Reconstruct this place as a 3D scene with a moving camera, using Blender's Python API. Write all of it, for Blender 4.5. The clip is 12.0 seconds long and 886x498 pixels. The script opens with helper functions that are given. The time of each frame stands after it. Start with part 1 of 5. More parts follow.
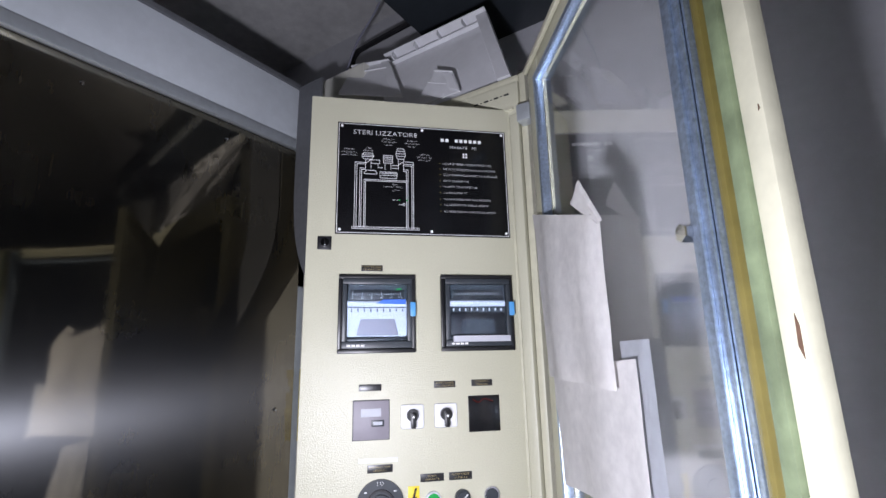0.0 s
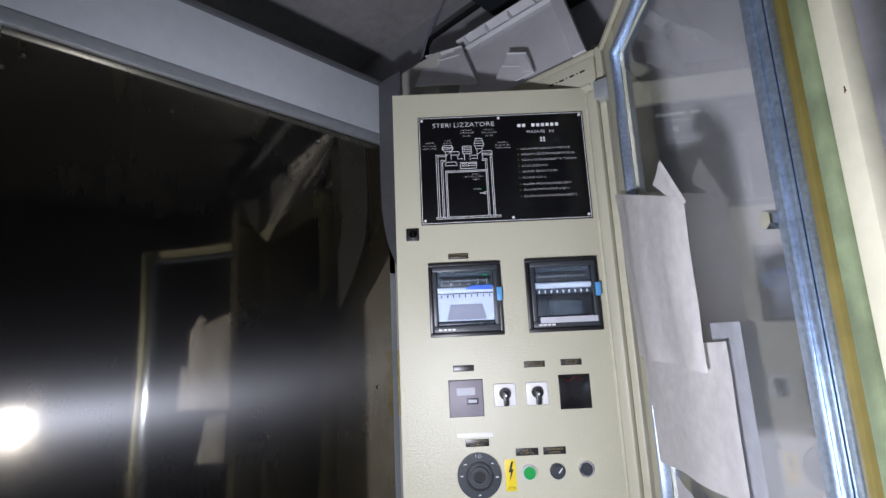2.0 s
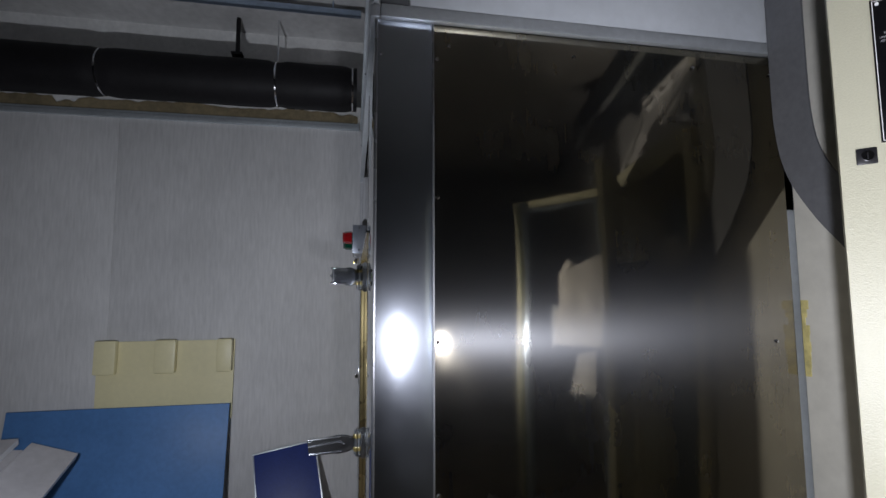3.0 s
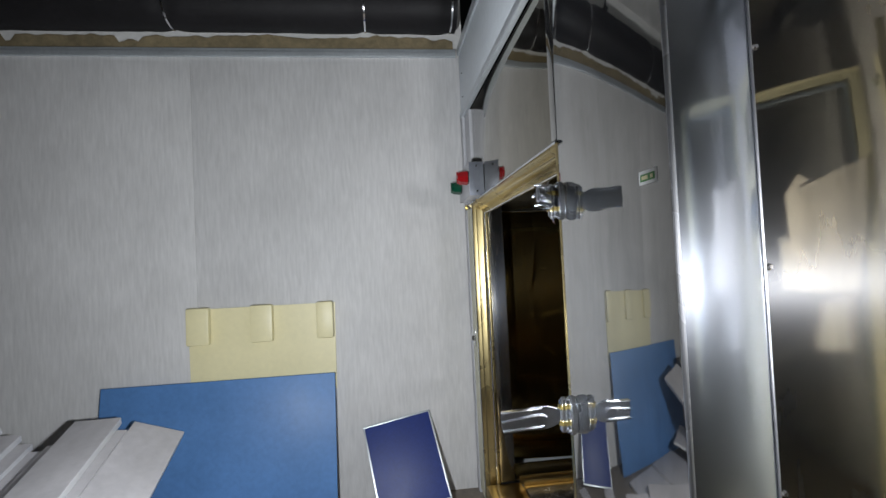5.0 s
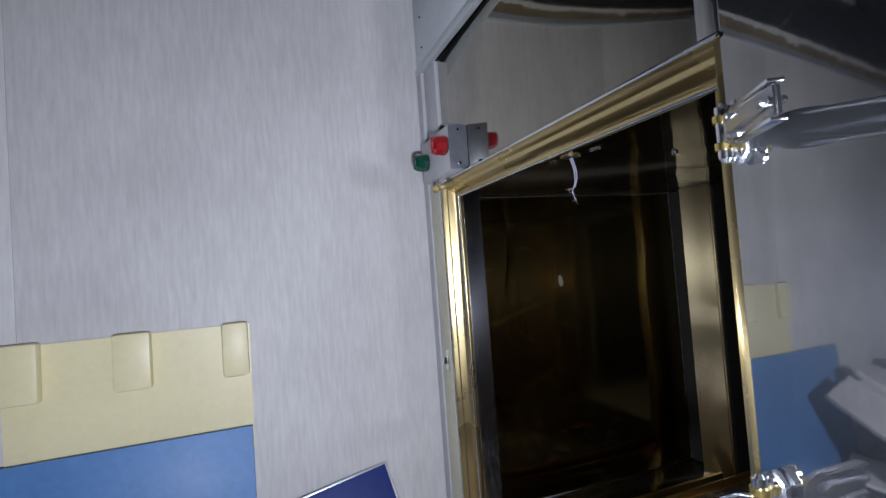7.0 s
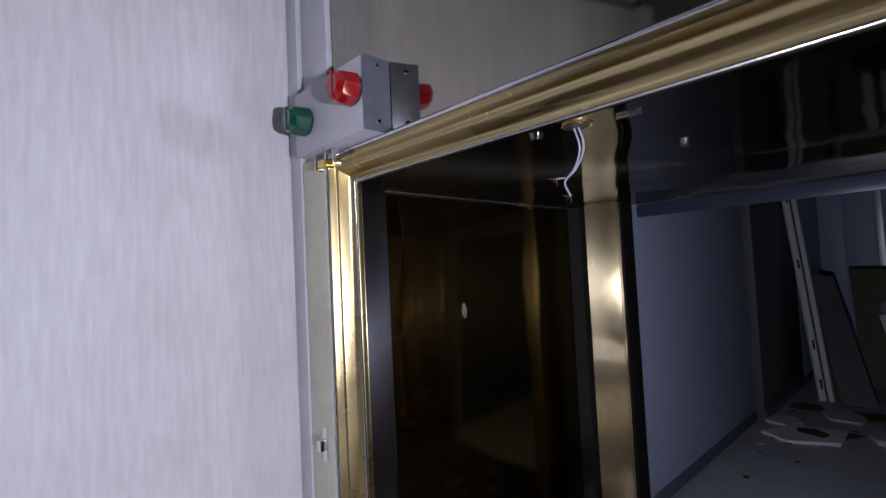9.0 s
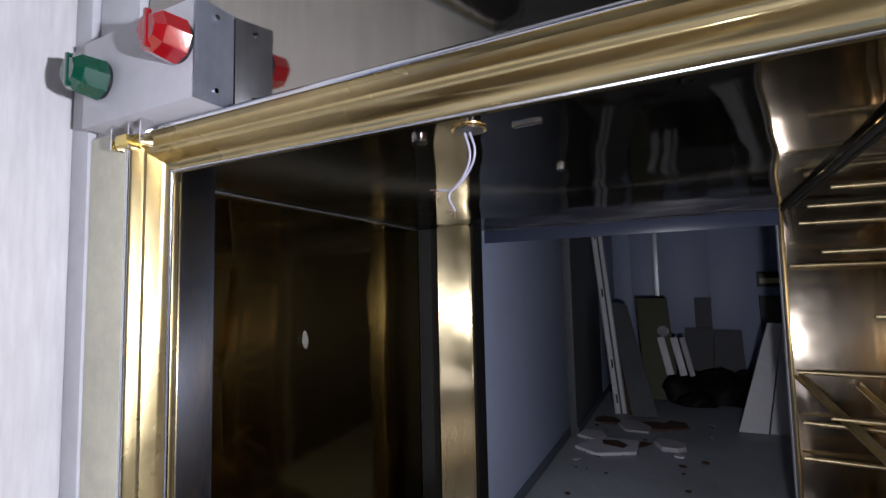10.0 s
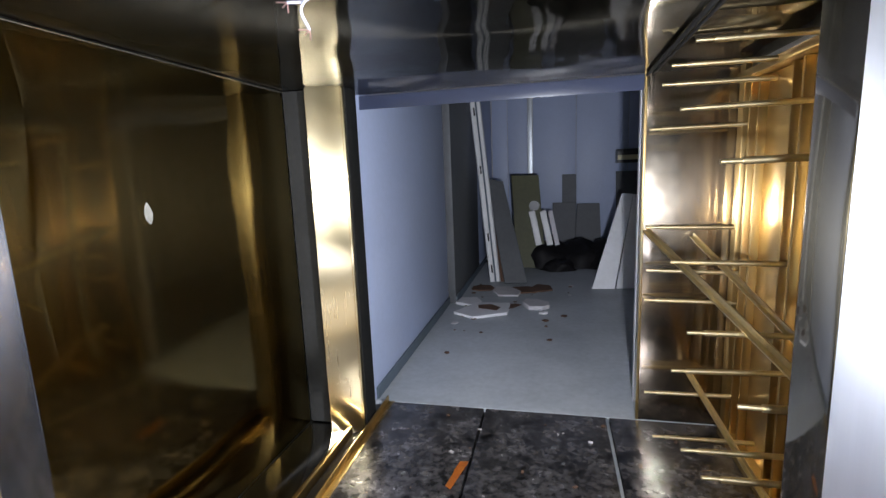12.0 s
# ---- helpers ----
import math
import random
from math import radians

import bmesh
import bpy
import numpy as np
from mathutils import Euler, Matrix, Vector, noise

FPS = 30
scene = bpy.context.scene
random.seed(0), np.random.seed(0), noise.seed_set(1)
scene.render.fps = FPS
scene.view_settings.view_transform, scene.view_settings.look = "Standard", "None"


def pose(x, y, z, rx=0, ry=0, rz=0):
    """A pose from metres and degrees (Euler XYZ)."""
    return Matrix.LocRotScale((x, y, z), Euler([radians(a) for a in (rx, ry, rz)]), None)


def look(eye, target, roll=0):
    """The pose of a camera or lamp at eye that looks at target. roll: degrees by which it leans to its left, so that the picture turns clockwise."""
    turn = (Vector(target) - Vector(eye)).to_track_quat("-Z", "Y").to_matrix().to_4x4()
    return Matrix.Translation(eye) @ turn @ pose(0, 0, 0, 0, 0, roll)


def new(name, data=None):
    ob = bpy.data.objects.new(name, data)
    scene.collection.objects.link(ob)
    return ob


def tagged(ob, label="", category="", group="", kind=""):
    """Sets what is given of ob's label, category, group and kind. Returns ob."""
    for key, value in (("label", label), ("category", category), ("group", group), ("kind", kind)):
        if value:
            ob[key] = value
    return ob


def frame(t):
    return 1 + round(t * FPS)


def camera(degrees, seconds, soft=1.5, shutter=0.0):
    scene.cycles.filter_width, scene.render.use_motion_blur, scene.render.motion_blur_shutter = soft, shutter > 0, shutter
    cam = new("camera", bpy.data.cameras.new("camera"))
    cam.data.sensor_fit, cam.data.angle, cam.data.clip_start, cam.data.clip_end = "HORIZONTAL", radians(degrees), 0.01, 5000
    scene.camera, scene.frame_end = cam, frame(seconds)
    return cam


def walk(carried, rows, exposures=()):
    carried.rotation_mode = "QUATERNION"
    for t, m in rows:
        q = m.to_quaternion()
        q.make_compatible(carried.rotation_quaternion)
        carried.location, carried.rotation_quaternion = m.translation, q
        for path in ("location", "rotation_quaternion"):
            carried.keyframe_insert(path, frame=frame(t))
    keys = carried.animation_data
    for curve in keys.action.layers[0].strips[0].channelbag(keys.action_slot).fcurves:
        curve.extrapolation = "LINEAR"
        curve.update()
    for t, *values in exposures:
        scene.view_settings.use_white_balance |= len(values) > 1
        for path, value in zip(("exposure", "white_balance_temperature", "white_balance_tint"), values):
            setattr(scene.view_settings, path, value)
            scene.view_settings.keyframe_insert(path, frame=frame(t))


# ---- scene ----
cam = camera(85.28, 12.0)
# seconds, place, pitch from straight down, lean and heading
ROWS = [
    (0.0, -0.053, 0.023, 1.220, 103.16, 1.29, 33.88),
    (0.5, -0.076, 0.041, 1.225, 102.93, 1.74, 32.40),
    (1.0, -0.065, 0.047, 1.222, 101.89, 2.20, 32.60),
    (1.5, -0.053, 0.037, 1.208, 99.27, 1.71, 35.12),
    (2.0, -0.024, -0.011, 1.236, 100.55, 2.57, 44.37),
    (2.5, -0.062, -0.100, 1.235, 98.42, -0.43, 63.74),
    (3.0, -0.121, -0.178, 1.231, 95.24, 0.26, 79.44),
    (3.5, -0.247, -0.305, 1.206, 91.80, 1.53, 92.92),
    (3.7, -0.282, -0.399, 1.195, 91.55, 1.81, 92.93),
    (5.3, -0.670, -0.590, 1.145, 93.30, 2.36, 78.40),
    (5.5, -0.753, -0.620, 1.149, 94.54, 2.23, 74.68),
    (6.0, -0.913, -0.723, 1.143, 93.09, 3.68, 67.10),
    (6.5, -1.015, -0.787, 1.130, 92.10, 3.00, 72.12),
    (7.0, -1.198, -0.770, 1.129, 91.94, 4.23, 69.32),
    (7.5, -1.357, -0.774, 1.113, 92.20, 1.95, 61.37),
    (7.7, -1.430, -0.745, 1.137, 92.18, 1.34, 58.65),
    (9.3, -1.938, -0.681, 1.161, 92.99, 2.27, 42.77),
    (9.5, -1.972, -0.658, 1.159, 93.47, 1.53, 39.19),
    (10.0, -2.027, -0.607, 1.168, 94.39, 1.25, 26.70),
    (10.5, -2.048, -0.588, 1.169, 93.41, 0.88, 19.44),
    (11.0, -2.049, -0.569, 1.162, 90.40, 0.77, 16.25),
    (11.5, -2.045, -0.548, 1.145, 86.45, 2.01, 14.08),
    (12.0, -2.041, -0.525, 1.102, 80.55, 2.23, 12.86),
]
# seconds, stops, kelvin, tint
EXPOSURES = [(0.0, -0.18, 6400, 12), (1.5, -0.2, 6400, 12), (2.0, -0.45, 6400, 11), (2.5, -0.65, 6600, 10), (3.0, -0.15, 6600, 8), (3.7, 0.9, 6650, 5),
             (5.3, 1.05, 6950, 4), (6.5, 1.05, 6500, 8), (7.7, 1.05, 6250, 16), (9.3, 1.3, 6250, 21), (10.0, 1.95, 6550, 16), (11.0, 2.8, 6750, 12), (12.0, 3.75, 6400, 11)]
walk(cam, [(t, pose(x, y, z, rx, ry, rz)) for t, x, y, z, rx, ry, rz in ROWS], EXPOSURES)

# ---- light: the cold torch that is carried along, at three places of its way ----
world = bpy.data.worlds.new("dark_building")
world.use_nodes = True
world.node_tree.nodes["Background"].inputs[0].default_value = (0.55, 0.62, 0.75, 1)
world.node_tree.nodes["Background"].inputs[1].default_value = 0.0008
scene.world = world


def torch(name, eye, target, watts, cone, colour=(0.86, 0.93, 1.0), radius=0.022, blend=0.9):
    data = bpy.data.lights.new(name, "SPOT")
    data.energy, data.spot_size, data.spot_blend = watts, radians(cone), blend
    data.shadow_soft_size, data.color = radius, colour
    ob = new(name, data)
    ob.matrix_world = look(eye, target)
    return ob


torch("torch_panel", (-0.16, -0.04, 1.07), (-0.72, 0.77, 1.18), 58, 147, (0.865, 0.875, 1.0), 0.022, 0.78)
torch("torch_wall", (-1.10, -0.76, 0.97), (-2.85, -0.66, 0.98), 50, 149, (0.82, 0.868, 1.0), 0.022, 0.6)
torch("torch_chamber", (-1.93, -0.47, 0.98), (-2.40, 1.40, 1.02), 16, 104, (0.87, 0.91, 1.0))


# ---- materials ----
def mat(name, base, rough=0.6, metal=0.0, grain=30.0, amount=0.12, bump=0.15, stains=0.12, stain_scale=2.5, stretch=(1, 1, 1),
        aniso=0.0, rand=0.0, coat=0.0, spec=0.5, wave=0.0, wave_scale=2.0, rough_var=0.1):
    m = bpy.data.materials.new(name)
    m.use_nodes = True
    nt = m.node_tree
    b = nt.nodes["Principled BSDF"]
    b.inputs["Roughness"].default_value, b.inputs["Metallic"].default_value = rough, metal
    b.inputs["Coat Weight"].default_value = coat
    b.inputs["Specular IOR Level"].default_value = spec

    def node(kind, **inputs):
        n = nt.nodes.new(kind)
        for k, v in inputs.items():
            n.inputs[k].default_value = v
        return n
    co = node("ShaderNodeTexCoord")
    mp = node("ShaderNodeMapping")
    mp.inputs["Scale"].default_value = stretch
    nt.links.new(co.outputs["Object"], mp.inputs[0])
    fine = node("ShaderNodeTexNoise", Scale=grain, Detail=6.0, Roughness=0.6)
    coarse = node("ShaderNodeTexNoise", Scale=stain_scale, Detail=5.0, Roughness=0.6)
    nt.links.new(mp.outputs[0], fine.inputs["Vector"])
    nt.links.new(co.outputs["Object"], coarse.inputs["Vector"])

    def ramp(source, low, high):
        r = node("ShaderNodeMapRange")
        r.inputs[1].default_value, r.inputs[2].default_value = 0.3, 0.7
        r.inputs[3].default_value, r.inputs[4].default_value = low, high
        nt.links.new(source, r.inputs[0])
        return r.outputs[0]

    def times(a, c):
        n = node("ShaderNodeMath")
        n.operation = "MULTIPLY"
        nt.links.new(a, n.inputs[0]), nt.links.new(c, n.inputs[1])
        return n.outputs[0]
    shade = times(ramp(fine.outputs[0], 1 - amount, 1 + amount), ramp(coarse.outputs[0], 1 - stains, 1 + stains * 0.6))
    if rand:
        info = node("ShaderNodeObjectInfo")
        r = node("ShaderNodeMapRange")
        r.inputs[3].default_value, r.inputs[4].default_value = 1 - rand, 1 + rand
        nt.links.new(info.outputs["Random"], r.inputs[0])
        shade = times(shade, r.outputs[0])
    mix = node("ShaderNodeVectorMath")
    mix.operation = "SCALE"
    mix.inputs[0].default_value = base
    nt.links.new(shade, mix.inputs["Scale"])
    nt.links.new(mix.outputs[0], b.inputs["Base Color"])
    nt.links.new(ramp(coarse.outputs[0], max(rough - rough_var * rough, 0.01), min(rough + rough_var * rough, 1)), b.inputs["Roughness"])
    if bump or wave:
        bp = node("ShaderNodeBump", Strength=bump, Distance=0.002)
        nt.links.new(fine.outputs[0], bp.inputs["Height"])
        if wave:
            wn = node("ShaderNodeTexNoise", Scale=wave_scale, Detail=1.0)
            nt.links.new(co.outputs["Object"], wn.inputs["Vector"])
            bw = node("ShaderNodeBump", Strength=1.0, Distance=wave)
            nt.links.new(wn.outputs[0], bw.inputs["Height"])
            nt.links.new(bw.outputs[0], bp.inputs["Normal"])
        nt.links.new(bp.outputs[0], b.inputs["Normal"])
    if aniso:
        tg = node("ShaderNodeTangent")
        tg.direction_type, tg.axis = "RADIAL", "Z"
        nt.links.new(tg.outputs[0], b.inputs["Tangent"])
        b.inputs["Anisotropic"].default_value = aniso
    return m


def clear(name, colour, rough=0.02, ior=1.45, weight=1.0):
    m = bpy.data.materials.new(name)
    m.use_nodes = True
    b = m.node_tree.nodes["Principled BSDF"]
    b.inputs["Base Color"].default_value = (*colour, 1)
    b.inputs["Roughness"].default_value, b.inputs["IOR"].default_value = rough, ior
    b.inputs["Transmission Weight"].default_value = weight
    return m


def two_steel(name, base, sharp, soft, share, wave, wave_scale=2.0, grain=55.0, smear=0.12, aniso=0.55, haze=None):
    """Polished sheet: a clear reflection under a haze of fine vertical brushing, with finger marks."""
    m = mat(name, base, sharp, 1.0, grain, 0.06, 0.02, smear, 3.0, (1, 1, 0.04), wave=wave, wave_scale=wave_scale, rough_var=0.7)
    nt = m.node_tree
    b = nt.nodes["Principled BSDF"]
    out = nt.nodes["Material Output"]
    g = nt.nodes.new("ShaderNodeBsdfAnisotropic")
    g.inputs["Color"].default_value = (*(haze or [c * 0.9 for c in base]), 1)
    g.inputs["Roughness"].default_value, g.inputs["Anisotropy"].default_value = soft, aniso
    g.inputs["Rotation"].default_value = 0.25
    tg = nt.nodes.new("ShaderNodeTangent")
    tg.direction_type, tg.axis = "RADIAL", "Z"
    nt.links.new(tg.outputs[0], g.inputs["Tangent"])
    mx = nt.nodes.new("ShaderNodeMixShader")
    mx.inputs[0].default_value = share
    nt.links.new(b.outputs[0], mx.inputs[1]), nt.links.new(g.outputs[0], mx.inputs[2])
    nt.links.new(mx.outputs[0], out.inputs[0])
    return m


STEEL = two_steel("polished_steel", (0.30, 0.265, 0.19), 0.06, 0.39, 0.13, 0.006, 1.6, smear=0.30, aniso=0.64, haze=(0.55, 0.56, 0.58))
STEEL_FRONT = two_steel("front_steel", (0.44, 0.43, 0.41), 0.03, 0.40, 0.07, 0.0012, 1.6, smear=0.2, aniso=0.4, haze=(0.60, 0.66, 0.76))
# front steel again, darkened for the weaker light above the door
STEEL_TOP = two_steel("shaded_front_steel", (0.34, 0.32, 0.27), 0.05, 0.40, 0.04, 0.002, 1.6)
STEEL_STRIP = two_steel("brushed_steel", (0.52, 0.56, 0.64), 0.13, 0.33, 0.27, 0.003, 2.5, smear=0.35, aniso=0.35, haze=(0.76, 0.81, 0.90))
GOLD = two_steel("straw_tinted_steel", (0.74, 0.53, 0.23), 0.16, 0.40, 0.40, 0.004, 3.0)
GOLD_FRAME = two_steel("tinted_door_frame_steel", (0.50, 0.40, 0.20), 0.24, 0.38, 0.32, 0.0008, 4.0, smear=0.06, aniso=0.5)
POST = two_steel("bright_post_steel", (0.78, 0.66, 0.40), 0.15, 0.42, 0.28, 0.003, 4.0, smear=0.08)
CHAMBER = two_steel("chamber_steel", (0.42, 0.40, 0.36), 0.10, 0.36, 0.10, 0.006, 2.6)
REAR = two_steel("rear_sheet_steel", (0.44, 0.38, 0.30), 0.14, 0.40, 0.09, 0.005, 3.0)
# darker copy of the chamber steel, shade put into its colour
CHAMBER_DARK = two_steel("shaded_chamber_steel", (0.30, 0.28, 0.24), 0.05, 0.42, 0.11, 0.010, 3.0, haze=(0.34, 0.31, 0.24))
HINGE = mat("hinge_chrome", (0.74, 0.76, 0.80), 0.18, 1.0, 40, 0.05, 0.03, 0.08, 8)
RETURN = two_steel("bright_return_steel", (0.78, 0.80, 0.84), 0.28, 0.55, 0.65, 0.001, 3.0)
DULL_RETURN = two_steel("dull_return_steel", (0.42, 0.41, 0.40), 0.12, 0.46, 0.09, 0.004, 2.6, smear=0.2, haze=(0.44, 0.48, 0.56))
COVER = mat("dull_cover_steel", (0.30, 0.32, 0.37), 0.36, 0.75, 90, 0.08, 0.05, 0.2, 14, (1, 1, 0.1))
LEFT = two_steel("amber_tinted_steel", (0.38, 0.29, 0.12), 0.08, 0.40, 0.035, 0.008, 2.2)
CHROME = mat("chrome", (0.80, 0.80, 0.82), 0.10, 1.0, 40, 0.05, 0.03, 0.08, 8)
STEEL_ROD = mat("rod_steel", (0.82, 0.68, 0.40), 0.36, 1.0, 60, 0.08, 0.05, 0.1, 8)
WALL = mat("grey_wall_laminate", (0.60, 0.59, 0.585), 0.62, 0, 80, 0.09, 0.05, 0.11, 2.2, (1, 1, 0.12))
# wall paint darkened to stand in for an unlit room in the steel's reflections
SHADE_WALL = mat("shade_darkened_wall", (0.10, 0.10, 0.105), 0.7, 0, 25, 0.08, 0.08, 0.15, 1.1)
WALL_PLAIN = mat("grey_paint", (0.50, 0.50, 0.52), 0.6, 0, 25, 0.05, 0.08, 0.08, 1.1)
ALU = mat("aluminium_profile", (0.62, 0.66, 0.69), 0.38, 0.6, 60, 0.06, 0.05, 0.1, 4)
FASCIA = mat("pale_fascia_sheet", (0.66, 0.70, 0.74), 0.5, 0, 30, 0.04, 0.05, 0.08, 1.6)
CREAM = mat("cream_textured_enamel", (0.57, 0.555, 0.42), 0.30, 0, 330, 0.04, 0.45, 0.05, 1.5)
CREAM_OLD = mat("cream_edge_enamel", (0.58, 0.56, 0.42), 0.4, 0, 40, 0.06, 0.06, 0.12, 5)
SPLASH = mat("dried_splash", (0.20, 0.19, 0.16), 0.5, 0, 60, 0.3, 0.2, 0.4, 40)
WORN_YELLOW = mat("worn_yellow_paint", (0.60, 0.53, 0.22), 0.7, 0, 60, 0.2, 0.1, 0.3, 20)
PALE = mat("pale_painted_plaster", (0.66, 0.65, 0.58), 0.7, 0, 18, 0.07, 0.2, 0.12, 2.2)
CONCRETE = mat("painted_concrete", (0.62, 0.61, 0.60), 0.85, 0, 22, 0.10, 0.3, 0.30, 1.3)
PLASTER = mat("torn_white_plaster", (0.75, 0.74, 0.72), 0.85, 0, 35, 0.08, 0.3, 0.12, 5)
BROWN = mat("brown_glue_band", (0.24, 0.19, 0.11), 0.8, 0, 30, 0.25, 0.3, 0.35, 6)
RUBBER = mat("black_foam_insulation", (0.010, 0.009, 0.010), 0.6, 0, 45, 0.2, 0.25, 0.25, 3, spec=0.25)
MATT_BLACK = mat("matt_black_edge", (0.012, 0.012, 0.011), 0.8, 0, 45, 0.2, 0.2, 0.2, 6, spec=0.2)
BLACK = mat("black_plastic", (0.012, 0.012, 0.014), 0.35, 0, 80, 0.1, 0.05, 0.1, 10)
CHARCOAL = mat("charcoal_bezel", (0.035, 0.042, 0.05), 0.4, 0, 80, 0.1, 0.05, 0.1, 10)
SLATE = mat("grey_rubber_strap", (0.13, 0.135, 0.145), 0.6, 0, 60, 0.1, 0.1, 0.12, 6)
ENGRAVED = mat("black_engraved_laminate", (0.006, 0.006, 0.007), 0.22, 0, 80, 0.1, 0.01, 0.15, 4)
INK = mat("white_engraving", (0.78, 0.78, 0.78), 0.6, 0, 80, 0.03, 0.0, 0.03, 10)
GOLD_INK = mat("ochre_lettering", (0.62, 0.50, 0.22), 0.6, 0, 80, 0.03, 0.0, 0.03, 10)
WHITE = mat("white_plastic", (0.80, 0.80, 0.80), 0.4, 0, 60, 0.03, 0.03, 0.05, 6)
WHITE_SHEET = mat("white_painted_sheet", (0.74, 0.74, 0.76), 0.4, 0, 30, 0.04, 0.05, 0.10, 3, rand=0.08)
PAPER = mat("creased_paper", (0.84, 0.82, 0.80), 0.85, 0, 55, 0.07, 0.3, 0.08, 5)
GREYPLATE = mat("grey_meter_plate", (0.24, 0.22, 0.25), 0.45, 0, 60, 0.05, 0.05, 0.08, 8)
GALV = mat("galvanised_steel", (0.42, 0.51, 0.64), 0.34, 0.85, 190, 0.22, 0.2, 0.16, 22)
OLIVE = mat("olive_seal", (0.13, 0.105, 0.025), 0.55, 0, 50, 0.12, 0.1, 0.2, 6)
SAGE = mat("worn_green_seal", (0.16, 0.20, 0.11), 0.6, 0, 22, 0.2, 0.15, 0.5, 14)
BLUE = mat("blue_board", (0.085, 0.21, 0.46), 0.5, 0, 40, 0.08, 0.06, 0.14, 3)
NAVY = mat("navy_board", (0.012, 0.030, 0.17), 0.5, 0, 90, 0.12, 0.05, 0.10, 5)
YELLOW = mat("cream_moulded_plastic", (0.77, 0.70, 0.43), 0.42, 0, 40, 0.03, 0.04, 0.06, 3)
GREY_PANEL = mat("grey_white_panel", (0.58, 0.56, 0.58), 0.55, 0, 30, 0.06, 0.08, 0.16, 4, rand=0.10)
DARK_PANEL = mat("dark_grey_panel", (0.10, 0.105, 0.11), 0.55, 0, 30, 0.1, 0.08, 0.18, 4, rand=0.1)
OLIVE_PANEL = mat("olive_panel", (0.10, 0.10, 0.05), 0.6, 0, 30, 0.1, 0.08, 0.2, 4)
# white-grey panels, with the torch's cold blue light mixed into the base colour
FAR_WALL = mat("torch_blued_panelling", (0.44, 0.51, 0.70), 0.45, 0, 40, 0.03, 0.04, 0.07, 1.2)
FAR_FLOOR = mat("pale_grey_vinyl", (0.42, 0.45, 0.48), 0.55, 0, 30, 0.08, 0.06, 0.22, 1.8)
SKIRT = mat("slate_skirting", (0.10, 0.13, 0.16), 0.5, 0, 40, 0.08, 0.05, 0.1, 5)
FLOOR = mat("dusty_brown_floor", (0.20, 0.17, 0.14), 0.75, 0, 22, 0.2, 0.3, 0.35, 3)
DECK = mat("stained_chamber_deck", (0.15, 0.14, 0.14), 0.26, 0.6, 46, 0.9, 0.5, 0.9, 13)
RUST = mat("rust_debris", (0.12, 0.065, 0.04), 0.85, 0, 40, 0.3, 0.3, 0.3, 9)
YELLOW_TAG = mat("yellow_warning_label", (0.80, 0.62, 0.02), 0.45, 0, 60, 0.03, 0.02, 0.06, 8)
GREEN_DOT = mat("green_button", (0.02, 0.34, 0.07), 0.25, 0, 60, 0.05, 0.0, 0.05, 8)
TAG_GREEN = mat("green_print", (0.10, 0.26, 0.09), 0.5, 0, 60, 0.05, 0.0, 0.05, 8)
SKY = mat("light_blue_clip", (0.10, 0.36, 0.72), 0.4, 0, 60, 0.05, 0.0, 0.05, 8)
DEEP = mat("blue_chart_band", (0.03, 0.12, 0.50), 0.5, 0, 60, 0.1, 0.0, 0.15, 12)
CHART = mat("chart_paper", (0.56, 0.57, 0.62), 0.8, 0, 60, 0.04, 0.05, 0.08, 10)
DISPLAY = mat("dark_display", (0.06, 0.012, 0.012), 0.12, 0, 60, 0.1, 0.0, 0.3, 20)
COPPER = mat("bare_copper_ends", (0.7, 0.45, 0.4), 0.35, 1.0, 60, 0.1, 0.0, 0.1, 10)
CABLE = mat("grey_cable", (0.20, 0.20, 0.25), 0.45, 0, 60, 0.06, 0.02, 0.1, 10)
BRASS = mat("yellow_brass", (0.75, 0.58, 0.2), 0.25, 1.0, 60, 0.06, 0.02, 0.1, 10)
RED_LENS = mat("red_lens", (0.27, 0.005, 0.008), 0.12, 0, 60, 0.06, 0.0, 0.1, 10, coat=0.6)
GREEN_LENS = mat("green_lens", (0.003, 0.060, 0.032), 0.12, 0, 60, 0.06, 0.0, 0.1, 10, coat=0.6)
GLASS = clear("door_glass", (0.96, 0.98, 0.97), 0.03, 1.5)
SMOKED = clear("recorder_window", (0.62, 0.70, 0.78), 0.02, 1.35)


# ---- mesh tools ----
def block(bm, x0, x1, y0, y1, z0, z1, bevel=0.0, m=None):
    """A box with small rounded edges, added to bm."""
    vs = [bm.verts.new((x, y, z)) for x in (x0, x1) for y in (y0, y1) for z in (z0, z1)]
    fs = [bm.faces.new([vs[i] for i in f]) for f in ((0, 1, 3, 2), (4, 6, 7, 5), (0, 4, 5, 1), (2, 3, 7, 6), (0, 2, 6, 4), (1, 5, 7, 3))]
    if m is not None:
        bmesh.ops.transform(bm, matrix=m, verts=vs)
    if bevel:
        es = {e for f in fs for e in f.edges}
        bmesh.ops.bevel(bm, geom=list(es), offset=bevel, segments=2, profile=0.6, affect="EDGES")
    return bm


def box(x0, x1, y0, y1, z0, z1, bevel=0.0, m=None):
    return block(bmesh.new(), min(x0, x1), max(x0, x1), min(y0, y1), max(y0, y1), min(z0, z1), max(z0, z1), bevel, m)


